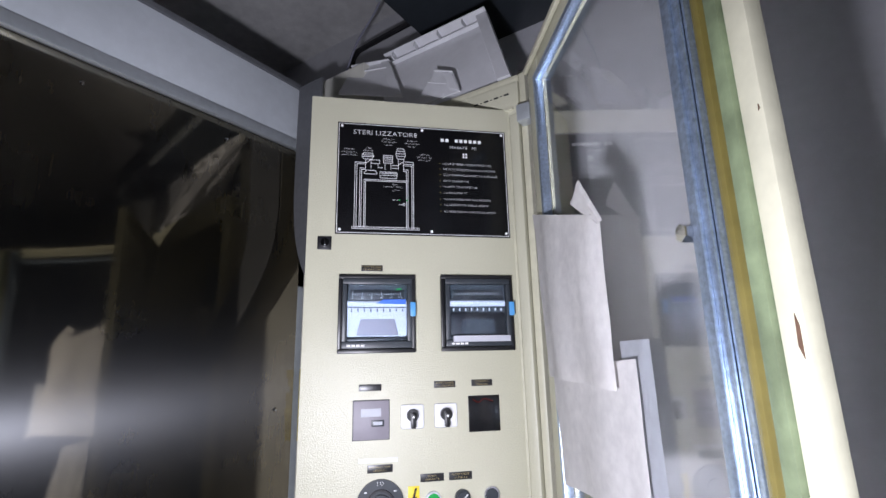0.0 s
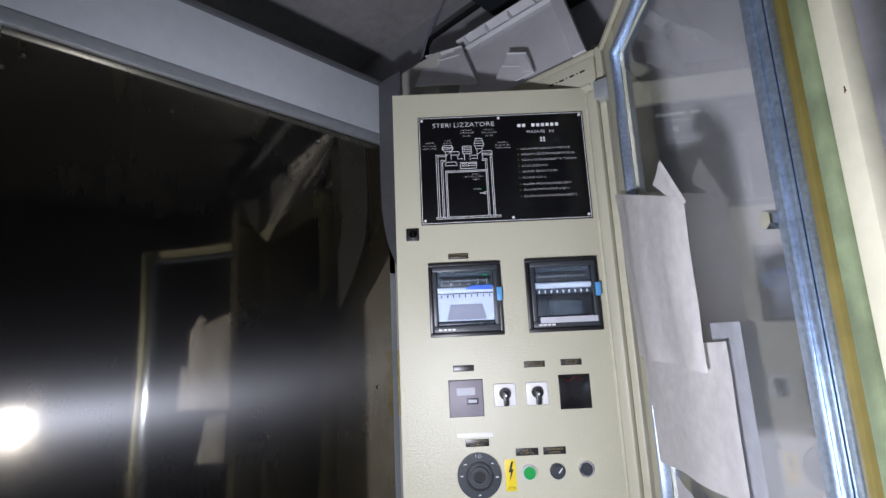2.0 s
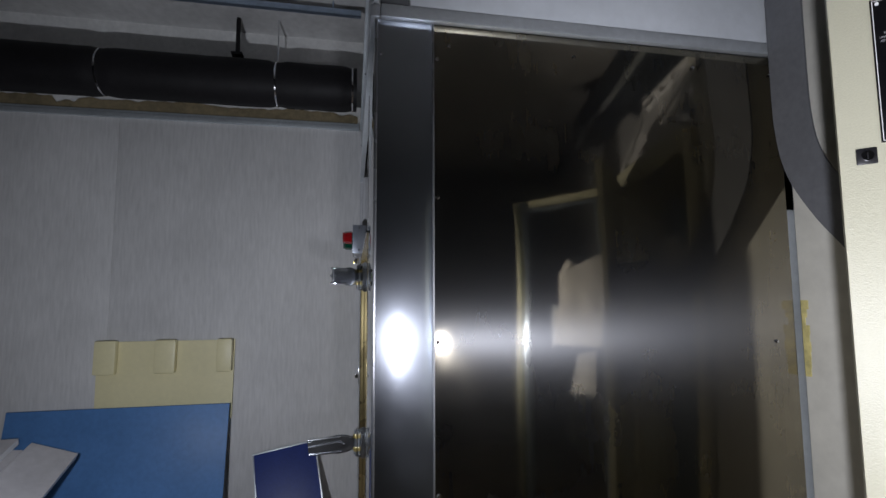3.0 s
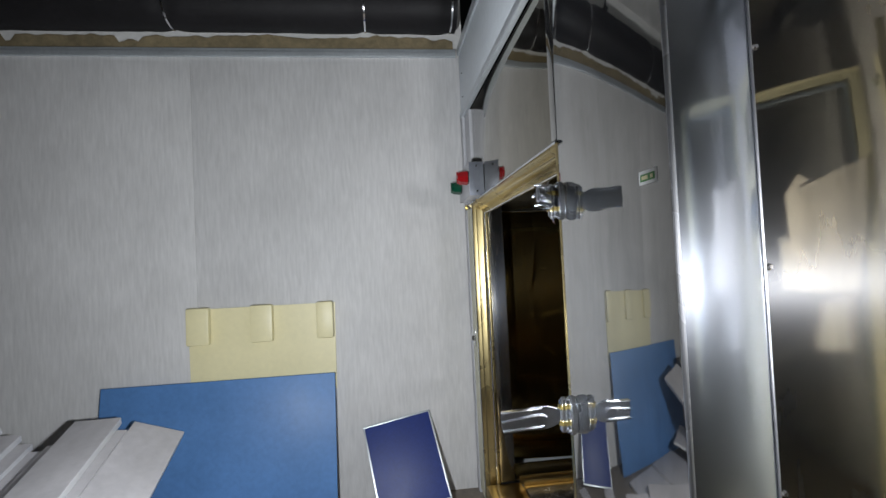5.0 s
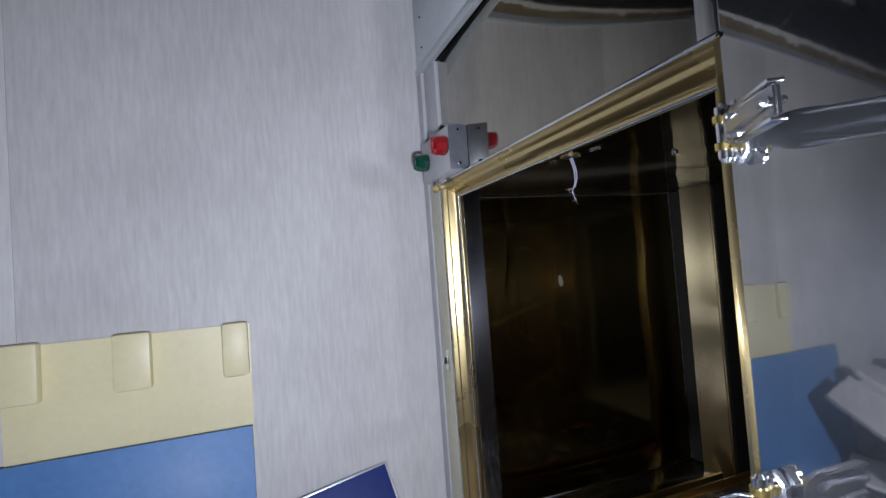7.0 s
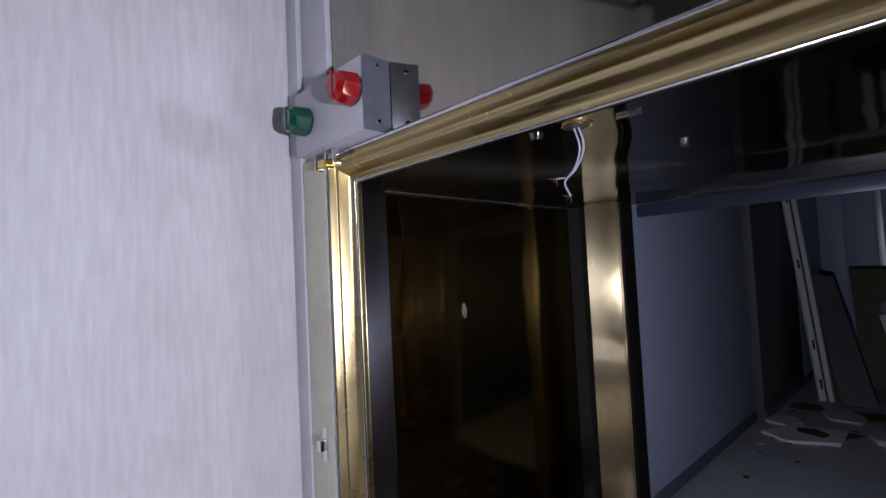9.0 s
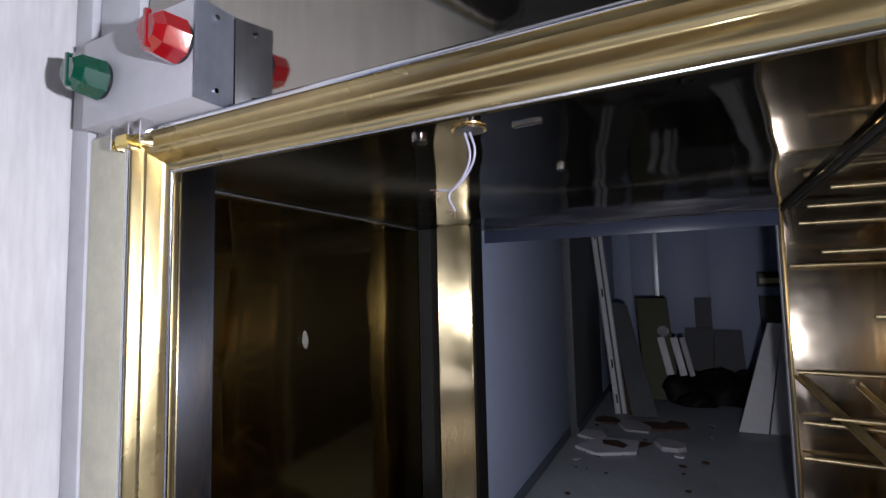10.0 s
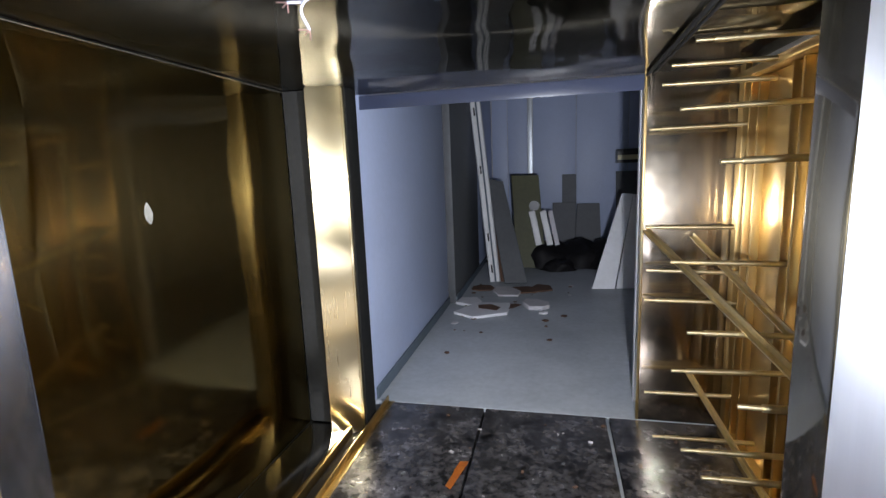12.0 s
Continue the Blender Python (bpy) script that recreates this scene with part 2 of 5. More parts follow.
def bar(bm, a, b, r, seg=12, r2=None, caps=True):
    a, b = Vector(a), Vector(b)
    q = (b - a).to_track_quat("Z", "Y").to_matrix().to_4x4()
    m = Matrix.Translation((a + b) / 2) @ q
    bmesh.ops.create_cone(bm, cap_ends=caps, segments=seg, radius1=r, radius2=r if r2 is None else r2, depth=(b - a).length, matrix=m)
    return bm


def rod(a, b, r, seg=12, r2=None):
    return bar(bmesh.new(), a, b, r, seg, r2)


def tube(points, r, seg=8):
    """A bent round wire or pipe through the points."""
    bm = bmesh.new()
    pts = [Vector(p) for p in points]
    radii = r if isinstance(r, (list, tuple)) else [r] * len(pts)
    rings = []
    up = Vector((0.13, 0.31, 0.94))
    for i, p in enumerate(pts):
        d = (pts[min(i + 1, len(pts) - 1)] - pts[max(i - 1, 0)]).normalized()
        s = d.cross(up).normalized()
        n = s.cross(d)
        rings.append([bm.verts.new(p + radii[i] * (math.cos(2 * math.pi * k / seg) * s + math.sin(2 * math.pi * k / seg) * n)) for k in range(seg)])
    for ra, rb in zip(rings, rings[1:]):
        for k in range(seg):
            bm.faces.new((ra[k], ra[(k + 1) % seg], rb[(k + 1) % seg], rb[k]))
    bm.faces.new(rings[0][::-1]), bm.faces.new(rings[-1])
    return bm


def smooth_path(points, n=6):
    """Extra points on a smooth curve through the given ones."""
    p = [Vector(q) for q in points]
    p = [2 * p[0] - p[1], *p, 2 * p[-1] - p[-2]]
    out = []
    for a, b, c, d in zip(p, p[1:], p[2:], p[3:]):
        for k in range(n):
            t = k / n
            out.append(0.5 * (2 * b + (c - a) * t + (2 * a - 5 * b + 4 * c - d) * t * t + (3 * b - a - 3 * c + d) * t ** 3))
    return out + [p[-2]]


def slab(outline, y0, y1, bevel=0.0):
    """A flat plate with the outline (x, z), from y0 to y1."""
    bm = bmesh.new()
    f = bm.faces.new([bm.verts.new((x, y0, z)) for x, z in outline])
    r = bmesh.ops.extrude_face_region(bm, geom=[f])
    bmesh.ops.translate(bm, vec=(0, y1 - y0, 0), verts=[v for v in r["geom"] if isinstance(v, bmesh.types.BMVert)])
    bmesh.ops.recalc_face_normals(bm, faces=bm.faces)
    if bevel:
        bmesh.ops.bevel(bm, geom=list(bm.edges), offset=bevel, segments=2, affect="EDGES")
    return bm


def sheet(outline, bulge, steps=14, thick=0.0006, seed=1):
    """A creased sheet of paper: the outline (x, z) filled with a grid that ripples in y."""
    bm = bmesh.new()
    top = outline
    rows = []
    rnd = random.Random(seed)
    ph = rnd.uniform(0, 6)
    (a, b, c, d) = [Vector((p[0], 0, p[1])) for p in top]
    for i in range(steps + 1):
        v = i / steps
        row = []
        for k in range(steps + 1):
            u = k / steps
            p = (a * (1 - u) + b * u) * (1 - v) + (d * (1 - u) + c * u) * v
            y = bulge * (0.30 * abs(math.sin(u * 17 + 2 * noise.noise(Vector((u * 3, v * 3, seed + 5))))) * (1 - 0.6 * v) + 0.5 * math.sin(u * 11 + ph) * (0.35 + v) + 0.5 * noise.noise(Vector((u * 5, v * 2.2, seed))))
            row.append(bm.verts.new((p.x, y - abs(bulge), p.z)))
        rows.append(row)
    for r0, r1 in zip(rows, rows[1:]):
        for k in range(steps):
            bm.faces.new((r0[k], r0[k + 1], r1[k + 1], r1[k]))
    bmesh.ops.solidify(bm, geom=list(bm.faces), thickness=thick)
    return bm


def mesh(name, bm, material, smooth=None):
    bmesh.ops.recalc_face_normals(bm, faces=bm.faces)
    me = bpy.data.meshes.new(name)
    bm.to_mesh(me)
    bm.free()
    me.materials.append(material)
    if smooth:
        me.shade_smooth()
        me.set_sharp_from_angle(angle=radians(smooth))
    return me


def part(name, bm, material, parent=None, label="", smooth=35, m=None):
    ob = new(name, mesh(name, bm, material, smooth))
    if parent is not None:
        ob.parent = parent
    if m is not None:
        ob.matrix_basis = m
    return tagged(ob, label)


def thing(name, label, category, m=None, group="", kind=""):
    ob = new(name)
    ob.empty_display_size = 0.05
    if m is not None:
        ob.matrix_basis = m
    return tagged(ob, label, category, group, kind)


def setting(name, bm, material, label="", smooth=35):
    return tagged(part(name, bm, material, smooth=smooth), label, "", "", "structure")


def words(name, text, size, material, parent, m, align="LEFT", width=None):
    """Raised lettering, a thin mesh that faces -y of its parent."""
    cu = bpy.data.curves.new(name, "FONT")
    cu.body, cu.size, cu.align_x, cu.align_y, cu.extrude = text, size, align, "CENTER", 0.0003
    cu.offset = -(0.016 if size > 0.008 else 0.026) * size
    cu.resolution_u = 2
    tmp = bpy.data.objects.new(name, cu)
    me = bpy.data.meshes.new_from_object(tmp)
    bpy.data.objects.remove(tmp)
    me.materials.clear()
    me.materials.append(material)
    if width:
        xs = [v.co.x for v in me.vertices]
        k = width / max(max(xs) - min(xs), 1e-4)
        for v in me.vertices:
            v.co.x *= k
    ob = new(name, me)
    ob.parent = parent
    ob.matrix_basis = m @ pose(0, 0, 0, 90, 0, 0)
    return ob

# ---- the plan, in metres ----
XW, YF, XS = -3.01, -0.133, -1.228          # grey wall, front and side of the sterilizer
FL, FR, FT = -2.846, -1.692, 1.430          # door frame outer edges
CL, CR, CB, CT, CF = -3.015, -1.41, 1.344, 1.405, 0.105   # chamber: left, right, back, top, floor
BR = -1.731                   # back opening
ROOF = 2.78

# ---- the large structure of the front room ----
setting("floor", box(XW - 0.1, 1.7, -3.15, 2.0, -0.12, 0.0), FLOOR, "dusty brown floor with dirt and scraps")
setting("ceiling", box(XW - 0.1, 1.7, -3.15, 5.4, ROOF, ROOF + 0.15), CONCRETE, "white painted concrete ceiling with grey stains")
wall_west = setting("wall_west", box(XW - 0.14, XW - 0.012, -3.15, YF + 0.02, 0, ROOF), PLASTER, "plastered wall behind grey laminate panels")
edges = (-3.0, -1.466, YF + 0.004)
for a, b in zip(edges, edges[1:]):
    part("wall_panel", box(XW - 0.012, XW, a + 0.0005, b - 0.0005, 0.0, 2.212, 0.0006), WALL, wall_west)
# south and east walls are out of view, their shade is in the colour
setting("wall_south", box(XW - 0.14, 1.7, -3.15, -3.0, 0, ROOF), SHADE_WALL, "unseen wall, darkened in colour to keep the steel's reflections dark")
setting("wall_east", box(1.55, 1.7, -3.0, 2.0, 0, ROOF), SHADE_WALL, "unseen wall, darkened in colour to keep the steel's reflections dark")
setting("wall_north", box(-0.40, 1.55, 1.28, 1.42, 0, ROOF), WALL_PLAIN, "plain grey painted wall beside the cabinet")
# the gap's darkness is put into this wall's colour
setting("wall_back", box(XS, 1.7, 1.9, 2.0, 0, ROOF), SHADE_WALL, "wall behind the cabinet, the gap's shade put into its colour")
setting("pier", box(XS + 0.004, -0.985, 1.004, 1.24, 0, 2.14, 0.004), PALE, "pale painted pier with yellow paint marks")
yp = setting("paint_mark", bmesh.new(), WORN_YELLOW)
bm = bmesh.new()
rnd = random.Random(5)
for k in range(9):
    z = 1.02 + 0.022 * k
    w = 0.010 + 0.012 * rnd.random()
    block(bm, -1.222, -1.222 + w, 1.0025, 1.006, z - 0.012, z + 0.012, 0.001)
bm.to_mesh(yp.data)
bm.free()

# wall top: aluminium channel, torn plaster and a brown glue band above it
setting("wall_trim", box(XW - 0.004, XW + 0.014, -3.0, YF - 0.02, 2.212, 2.240, 0.003), ALU, "grey aluminium channel along the wall top")
setting("wall_trim_upper", box(XW - 0.010, XW + 0.006, -3.0, YF - 0.02, 2.243, 2.256, 0.002), ALU)
setting("trim_cover", box(XW + 0.015, XW + 0.10, -3.0, -2.9, 2.205, 2.235, 0.003), ALU)
bm = bmesh.new()
lo, hi = [], []
n = 130
for k in range(n + 1):
    y = -2.98 + (YF + 2.95) * k / n
    h = 2.318 + 0.022 * noise.noise(Vector((y * 3, 0, 0))) + 0.016 * noise.noise(Vector((y * 17, 3, 0)))
    if -1.80 < y < -1.70 or -2.3 < y < -2.26:
        h -= 0.03
    lo.append((y, 2.25)), hi.append((y, h))
f = bm.faces.new([bm.verts.new((XW - 0.010, y, z)) for y, z in lo + hi[::-1]])
r = bmesh.ops.extrude_face_region(bm, geom=[f])
bmesh.ops.translate(bm, vec=(0.006, 0, 0), verts=[v for v in r["geom"] if isinstance(v, bmesh.types.BMVert)])
setting("glue_band", bm, BROWN, "ragged brown glue band above the wall panels")

# corner post at the far left end of the wall
setting("corner_post", box(XW, XW + 0.13, -3.0, -2.945, 0, 2.2, 0.006), ALU, "pale aluminium corner post")
# cove strip where the wall meets the sterilizer
setting("corner_strip", box(XW + 0.002, XW + 0.055, YF - 0.010, YF + 0.006, 0.0, 1.89, 0.004), WALL_PLAIN, "grey corner strip")

# ---- the sterilizer: outer sheets ----
ster = thing("sterilizer", "large stainless steel walk-in sterilizer with an open chamber", "sterilizer")
part("front_sheet", box(FR + 0.002, XS - 0.004, YF, YF + 0.022, 0.0, 1.89, 0.004), STEEL_FRONT, ster, "mirror-like steel front sheet")
part("top_sheet", box(-2.832, FR - 0.035, YF + 0.016, YF + 0.023, FT + 0.004, 1.89, 0.002), STEEL_TOP, ster)
part("edge_strip", box(FR - 0.034, FR + 0.001, YF - 0.0006, YF + 0.02, FT + 0.008, 1.89, 0.002), STEEL_FRONT, ster)
part("corner_sheet", box(XW + 0.056, -2.838, YF + 0.004, YF + 0.020, 1.442, 1.888, 0.002), WALL_PLAIN, ster)
part("jamb_plate", box(XW + 0.056, FL - 0.004, YF - 0.006, YF + 0.02, 0.02, 1.44, 0.004), CREAM_OLD, ster, "cream enamelled jamb plate")
part("side_strip", box(XS - 0.003, XS, YF + 0.0, 0.004, 0.0, 1.886, 0.001), STEEL_STRIP, ster, "bright brushed steel corner strip")
part("corner_edge", rod((XS - 0.003, YF + 0.003, 0.0), (XS - 0.003, YF + 0.003, 1.886), 0.0045, 10), RETURN, ster)
part("side_sheet", box(XS - 0.006, XS - 0.003, 0.009, 0.99, 0.0, 1.886, 0.0008), STEEL, ster, "mirror-like steel side sheet")
part("seam_bead", rod((XS + 0.001, 0.0065, 0.0), (XS + 0.001, 0.0065, 1.886), 0.0022, 8), RETURN, ster)
screw = mesh("screw", rod((0, 0, 0), (0.004, 0, 0), 0.0055, 10, 0.003), CHROME, 40)
for y, z in [(0.017, 0.41), (0.017, 0.777), (0.017, 1.118), (0.017, 1.458), (0.017, 1.80), (0.047, 1.836), (0.375, 1.836), (0.72, 1.836), (0.965, 1.836),
             (-0.118, 1.80), (-0.118, 0.78), (0.93, 0.4), (0.93, 1.1)]:
    s = new("screw", screw)
    s.parent, s.location = ster, (XS - 0.002, y, z)
part("insulated_wall", box(CR + 0.012, XS - 0.008, YF + 0.024, 1.5, 0.0, 1.88), ALU, ster)
part("roof", box(CL - 0.1, XS - 0.008, YF + 0.024, 1.5, CT + 0.05, 1.88), ALU, ster)
part("left_insulation", box(CL - 0.16, CL - 0.07, YF + 0.024, 1.5, 0.0, CT + 0.05), ALU, ster)


def frame_ring(x0, x1, top, profile, bottom=0.0, side=0.45, sides=(0, 1, 2)):
    """A door frame of up to three mitred sides; profile: (inset, y) round its section."""
    bm = bmesh.new()
    cols = []
    for d, y in profile:
        cols.append([bm.verts.new(p) for p in ((x0 + side * d, y, bottom), (x0 + side * d, y, top - d), (x1 - side * d, y, top - d), (x1 - side * d, y, bottom))])
    for a, b in zip(cols, cols[1:]):
        for k in sides:
            bm.faces.new((a[k], a[k + 1], b[k + 1], b[k]))
    return bm


prof = [(-0.004, YF + 0.022), (-0.004, YF + 0.001), (0.004, YF - 0.001), (0.011, YF - 0.001), (0.015, YF + 0.003), (0.018, YF + 0.014), (0.022, YF + 0.017),
        (0.026, YF + 0.018), (0.029, YF + 0.022), (0.037, YF + 0.038), (0.044, YF + 0.050), (0.049, YF + 0.052), (0.053, YF + 0.054), (0.055, YF + 0.060),
        (0.051, YF + 0.066), (0.020, YF + 0.066), (-0.004, YF + 0.066), (-0.004, YF + 0.022)]
part("door_frame", frame_ring(FL, FR, FT, prof, side=0.62), GOLD_FRAME, ster, "straw-tinted stepped steel door frame", 40)
part("frame_edge", frame_ring(FL, FR, FT, [(-0.0055, YF + 0.012), (-0.0055, YF - 0.003), (-0.003, YF - 0.005), (0.000, YF - 0.0045), (0.0015, YF - 0.0022), (-0.0042, YF + 0.001), (-0.0055, YF + 0.012)], side=1.0, sides=(0, 1)),
     HINGE, ster, "bright chromed outer edge of the door frame", 60)
part("frame_lip", frame_ring(FL + 0.0305, FR - 0.0305, FT - 0.0495, [(0.0, YF + 0.0510), (0.003, YF + 0.0490), (0.005, YF + 0.0500), (0.006, YF + 0.0525), (0.005, YF + 0.0550), (0.0, YF + 0.0510)], side=0.62, sides=(0, 1)),
     HINGE, ster, "bright inner lip of the door frame", 60)
part("right_jamb", box(-1.742, FR - 0.002, YF + 0.046, YF + 0.066, 0.02, FT - 0.056, 0.003), GOLD_FRAME, ster, "flat straw-tinted steel jamb on the hinge side")
# front wall's inner returns
part("front_return", box(FL - 0.03, FL + 0.036, YF + 0.067, 0.004, CF, CT, 0.003), DULL_RETURN, ster)
part("front_return", box(-1.746, FR + 0.02, YF + 0.067, 0.050, CF, CT, 0.004), RETURN, ster)
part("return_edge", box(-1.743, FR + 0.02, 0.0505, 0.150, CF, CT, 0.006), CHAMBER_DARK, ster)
part("front_inner_sheet", box(CL, FL - 0.031, -0.02, 0.003, CF, CT, 0.002), CHAMBER, ster)
part("front_inner_sheet", box(FR + 0.021, CR, 0.129, 0.150, CF, CT, 0.002), CHAMBER, ster)

# ---- the chamber ----
def turned_post(x0, x1, y0, y1, y2, z0, z1):
    """A folded post whose front face turns a little towards the door."""
    bm = bmesh.new()
    lo, hi = ([bm.verts.new((x, y, z)) for x, y in ((x0, y0), (x1, y1), (x1, y2), (x0, y2))] for z in (z0, z1))
    bm.faces.new(lo), bm.faces.new(hi[::-1])
    for k in range(4):
        bm.faces.new((lo[k], lo[(k + 1) % 4], hi[(k + 1) % 4], hi[k]))
    bmesh.ops.recalc_face_normals(bm, faces=bm.faces)
    bmesh.ops.bevel(bm, geom=list(bm.edges), offset=0.006, segments=2, affect="EDGES")
    return bm



def rippled(x0, x1, y0, y1, z, amp, seed):
    """A thin sheet that sags a little between its fixings, level at z."""
    bm = bmesh.new()
    nx, ny = 60, 60
    g = []
    for i in range(nx + 1):
        row = []
        for k in range(ny + 1):
            x, y = x0 + (x1 - x0) * i / nx, y0 + (y1 - y0) * k / ny
            edge = min(i, nx - i, k, ny - k) / 6.0
            w = amp * min(edge, 1.0) * noise.noise(Vector((x * 3.1, y * 2.6, seed)))
            row.append(bm.verts.new((x, y, z + w)))
        g.append(row)
    for a, b in zip(g, g[1:]):
        for k in range(ny):
            bm.faces.new((a[k], a[k + 1], b[k + 1], b[k]))
    bmesh.ops.solidify(bm, geom=list(bm.faces), thickness=-0.003)
    return bm


def rippled_wall(x, y0, y1, z0, z1, amp, seed):
    """An upright thin sheet that bulges a little, facing +x."""
    bm = rippled(-z1, -z0, y0, y1, 0.0, amp, seed)
    for v in bm.verts:          # the sheet bends outwards towards the door
        v.co.z -= 0.045 * max(0.0, 1 - v.co.y / 0.75) ** 2
    bmesh.ops.transform(bm, matrix=Matrix.Translation((x, 0, 0)) @ Matrix(((0, 0, 1, 0), (0, 1, 0, 0), (-1, 0, 0, 0), (0, 0, 0, 1))), verts=bm.verts)
    return bm


def splash(x, y, z):
    """A small teardrop-shaped splash on the left lining."""
    bm = slab([(0.000, -0.026), (0.012, -0.014), (0.016, 0.004), (0.011, 0.022), (0.004, 0.030), (-0.004, 0.018), (-0.011, 0.002), (-0.009, -0.014)], 0, 0.003, 0.0008)
    bmesh.ops.transform(bm, matrix=pose(x - 0.003, y, z, 0, 0, -87), verts=bm.verts)
    return bm


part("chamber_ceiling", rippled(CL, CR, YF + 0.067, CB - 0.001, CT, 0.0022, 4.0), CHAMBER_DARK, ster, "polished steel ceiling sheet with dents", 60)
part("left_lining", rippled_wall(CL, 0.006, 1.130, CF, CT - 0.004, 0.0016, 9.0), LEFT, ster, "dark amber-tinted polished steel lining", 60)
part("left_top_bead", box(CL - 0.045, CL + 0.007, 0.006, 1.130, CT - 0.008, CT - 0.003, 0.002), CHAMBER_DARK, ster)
part("dried_splash", splash(CL, 0.47, 1.02), SPLASH, ster, "pale dried splash on the lining")
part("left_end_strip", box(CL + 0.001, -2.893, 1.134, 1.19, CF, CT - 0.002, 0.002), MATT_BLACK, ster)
part("rear_post", turned_post(-2.892, -2.774, 1.064, 1.118, 1.205, CF - 0.02, CT), POST, ster, "bright tinted steel post at the rear opening")
# the gap's shade, built as a solid black strip
part("rear_post_shadow_gap", box(-2.773, -2.765, 1.13, 1.225, CF, CT, 0.003), MATT_BLACK, ster, "black strip standing in for the shaded gap beside the rear post")
part("rear_sheet", box(BR + 0.004, CR - 0.018, CB, CB + 0.02, CF, CT, 0.003), REAR, ster, "polished steel rear return sheet")
part("rear_edge", rod((BR + 0.004, CB + 0.004, CF), (BR + 0.004, CB + 0.004, CT), 0.006, 10), GOLD, ster)
part("rear_corner_post", box(CR - 0.026, CR - 0.004, CB - 0.05, CB - 0.002, CF, CT, 0.006), GOLD, ster)
part("header_strip", box(-2.81, BR, CB + 0.02, CB + 0.024, CT - 0.055, CT - 0.002, 0.001), clear("frosted_header", (0.11, 0.13, 0.21), 0.30, 1.3, 0.7), ster, "frosted plastic header strip")
# right wall: tinted sheets between ribs
ys = [0.156, 0.36, 0.62, 0.90, 0.96, 1.17, 1.24]
for a, b in zip(ys, ys[1:]):
    part("right_lining", box(CR - 0.002, CR + 0.010, a + 0.006, b - 0.006, CF, CT - 0.06, 0.002), GOLD, ster)
    part("rib", box(CR - 0.026, CR + 0.006, b - 0.006, b + 0.006, CF, CT - 0.06, 0.003), GOLD, ster)
part("right_top_rail", box(CR - 0.05, CR + 0.010, 0.152, CB - 0.052, CT - 0.06, CT - 0.035, 0.004), GOLD, ster)
part("right_bottom_rail", box(CR - 0.05, CR + 0.010, 0.152, CB - 0.052, CF, CF + 0.03, 0.004), GOLD, ster)
part("seal_strip", rod((-1.758, 0.012, CT - 0.010), (BR + 0.005, CB - 0.01, CT - 0.009), 0.0058, 8), MATT_BLACK, ster, "black rubber seal hanging along the ceiling")
part("seal_strip", rod((-1.735, 0.19, CT - 0.007), (BR + 0.025, CB - 0.01, CT - 0.006), 0.004, 8), MATT_BLACK, ster)
# tray supports
peg = mesh("tray_peg", bar(rod((0, 0, 0), (-0.27, 0, 0), 0.0075, 10), (-0.27, 0, 0), (-0.31, 0, 0), 0.0048, 10), STEEL_ROD, 40)
for y, z in [(0.76, 1.37), (0.99, 1.358), (1.11, 1.325), (0.88, 1.235), (1.30, 1.21), (1.31, 0.864), (0.93, 0.81), (1.27, 0.71), (1.30, 0.596),
             (0.73, 0.674), (0.875, 0.519), (1.25, 0.268), (0.37, 0.659), (1.09, 0.185), (0.55, 1.10), (0.55, 0.40), (0.73, 0.36)]:
    p = new("tray_peg", peg)
    p.parent, p.location = ster, (CR, y, z)
    p.rotation_euler = (0, radians(1.2 * math.sin(9 * z + y)), radians(1.5 * math.sin(7 * y + 3 * z)))


def angle_bar(a, b, w, t):
    a, b = Vector(a), Vector(b)
    q = (b - a).to_track_quat("Z", "X").to_matrix().to_4x4()
    n = (b - a).length
    m = Matrix.Translation(a) @ q
    bm = bmesh.new()
    block(bm, 0, w, 0, t, 0, n, 0.001, m)
    block(bm, 0, t, t, w, 0, n, 0.001, m)
    return bm


part("brace", angle_bar((-1.713, 1.325, 0.85), (-1.53, 0.47, 0.62), 0.019, 0.004), STEEL_ROD, ster, "loose diagonal steel angle bar")
part("brace", angle_bar((-1.56, 1.32, 0.83), (-1.44, 0.55, 0.60), 0.016, 0.004), STEEL_ROD, ster)
part("brace", angle_bar((-1.56, 1.30, 0.33), (-1.44, 0.78, 0.115), 0.016, 0.004), STEEL_ROD, ster)
# deck plates and floor rails
xs = [-2.745, -2.325, -1.835, -1.42]
for a, b in zip(xs, xs[1:]):
    part("deck_plate", box(a + 0.004, b - 0.004, 0.03, CB - 0.005, CF - 0.02, CF, 0.004), DECK, ster)
part("deck_seam", box(-1.846, -1.836, 0.3, CB - 0.02, CF - 0.004, CF + 0.002, 0.001), ALU, ster, "pale worn seam strip")
part("deck_base", box(CL, CR, YF + 0.03, CB + 0.004, 0.0, CF - 0.022), BLACK, ster)
part("threshold", box(FL + 0.037, FR - 0.037, YF - 0.005, 0.026, CF - 0.05, CF - 0.006, 0.006), GOLD, ster, "tinted steel door threshold")
part("floor_rail", angle_bar((-2.755, 0.03, CF - 0.004), (-2.755, CB, CF - 0.004), 0.03, 0.004), GOLD, ster)
part("floor_rail", box(-2.835, -2.818, 0.03, CB, CF - 0.03, CF + 0.012, 0.003), GOLD, ster)
part("floor_gutter", box(CL, -2.84, 0.004, CB, CF - 0.02, CF - 0.004, 0.003), CHAMBER, ster)
# holes and wires in the chamber ceiling
part("lamp_hole", rod((-2.308, 0.050, CT - 0.003), (-2.308, 0.050, CT + 0.001), 0.027, 28), GOLD, ster, "round lamp hole rim in the ceiling")
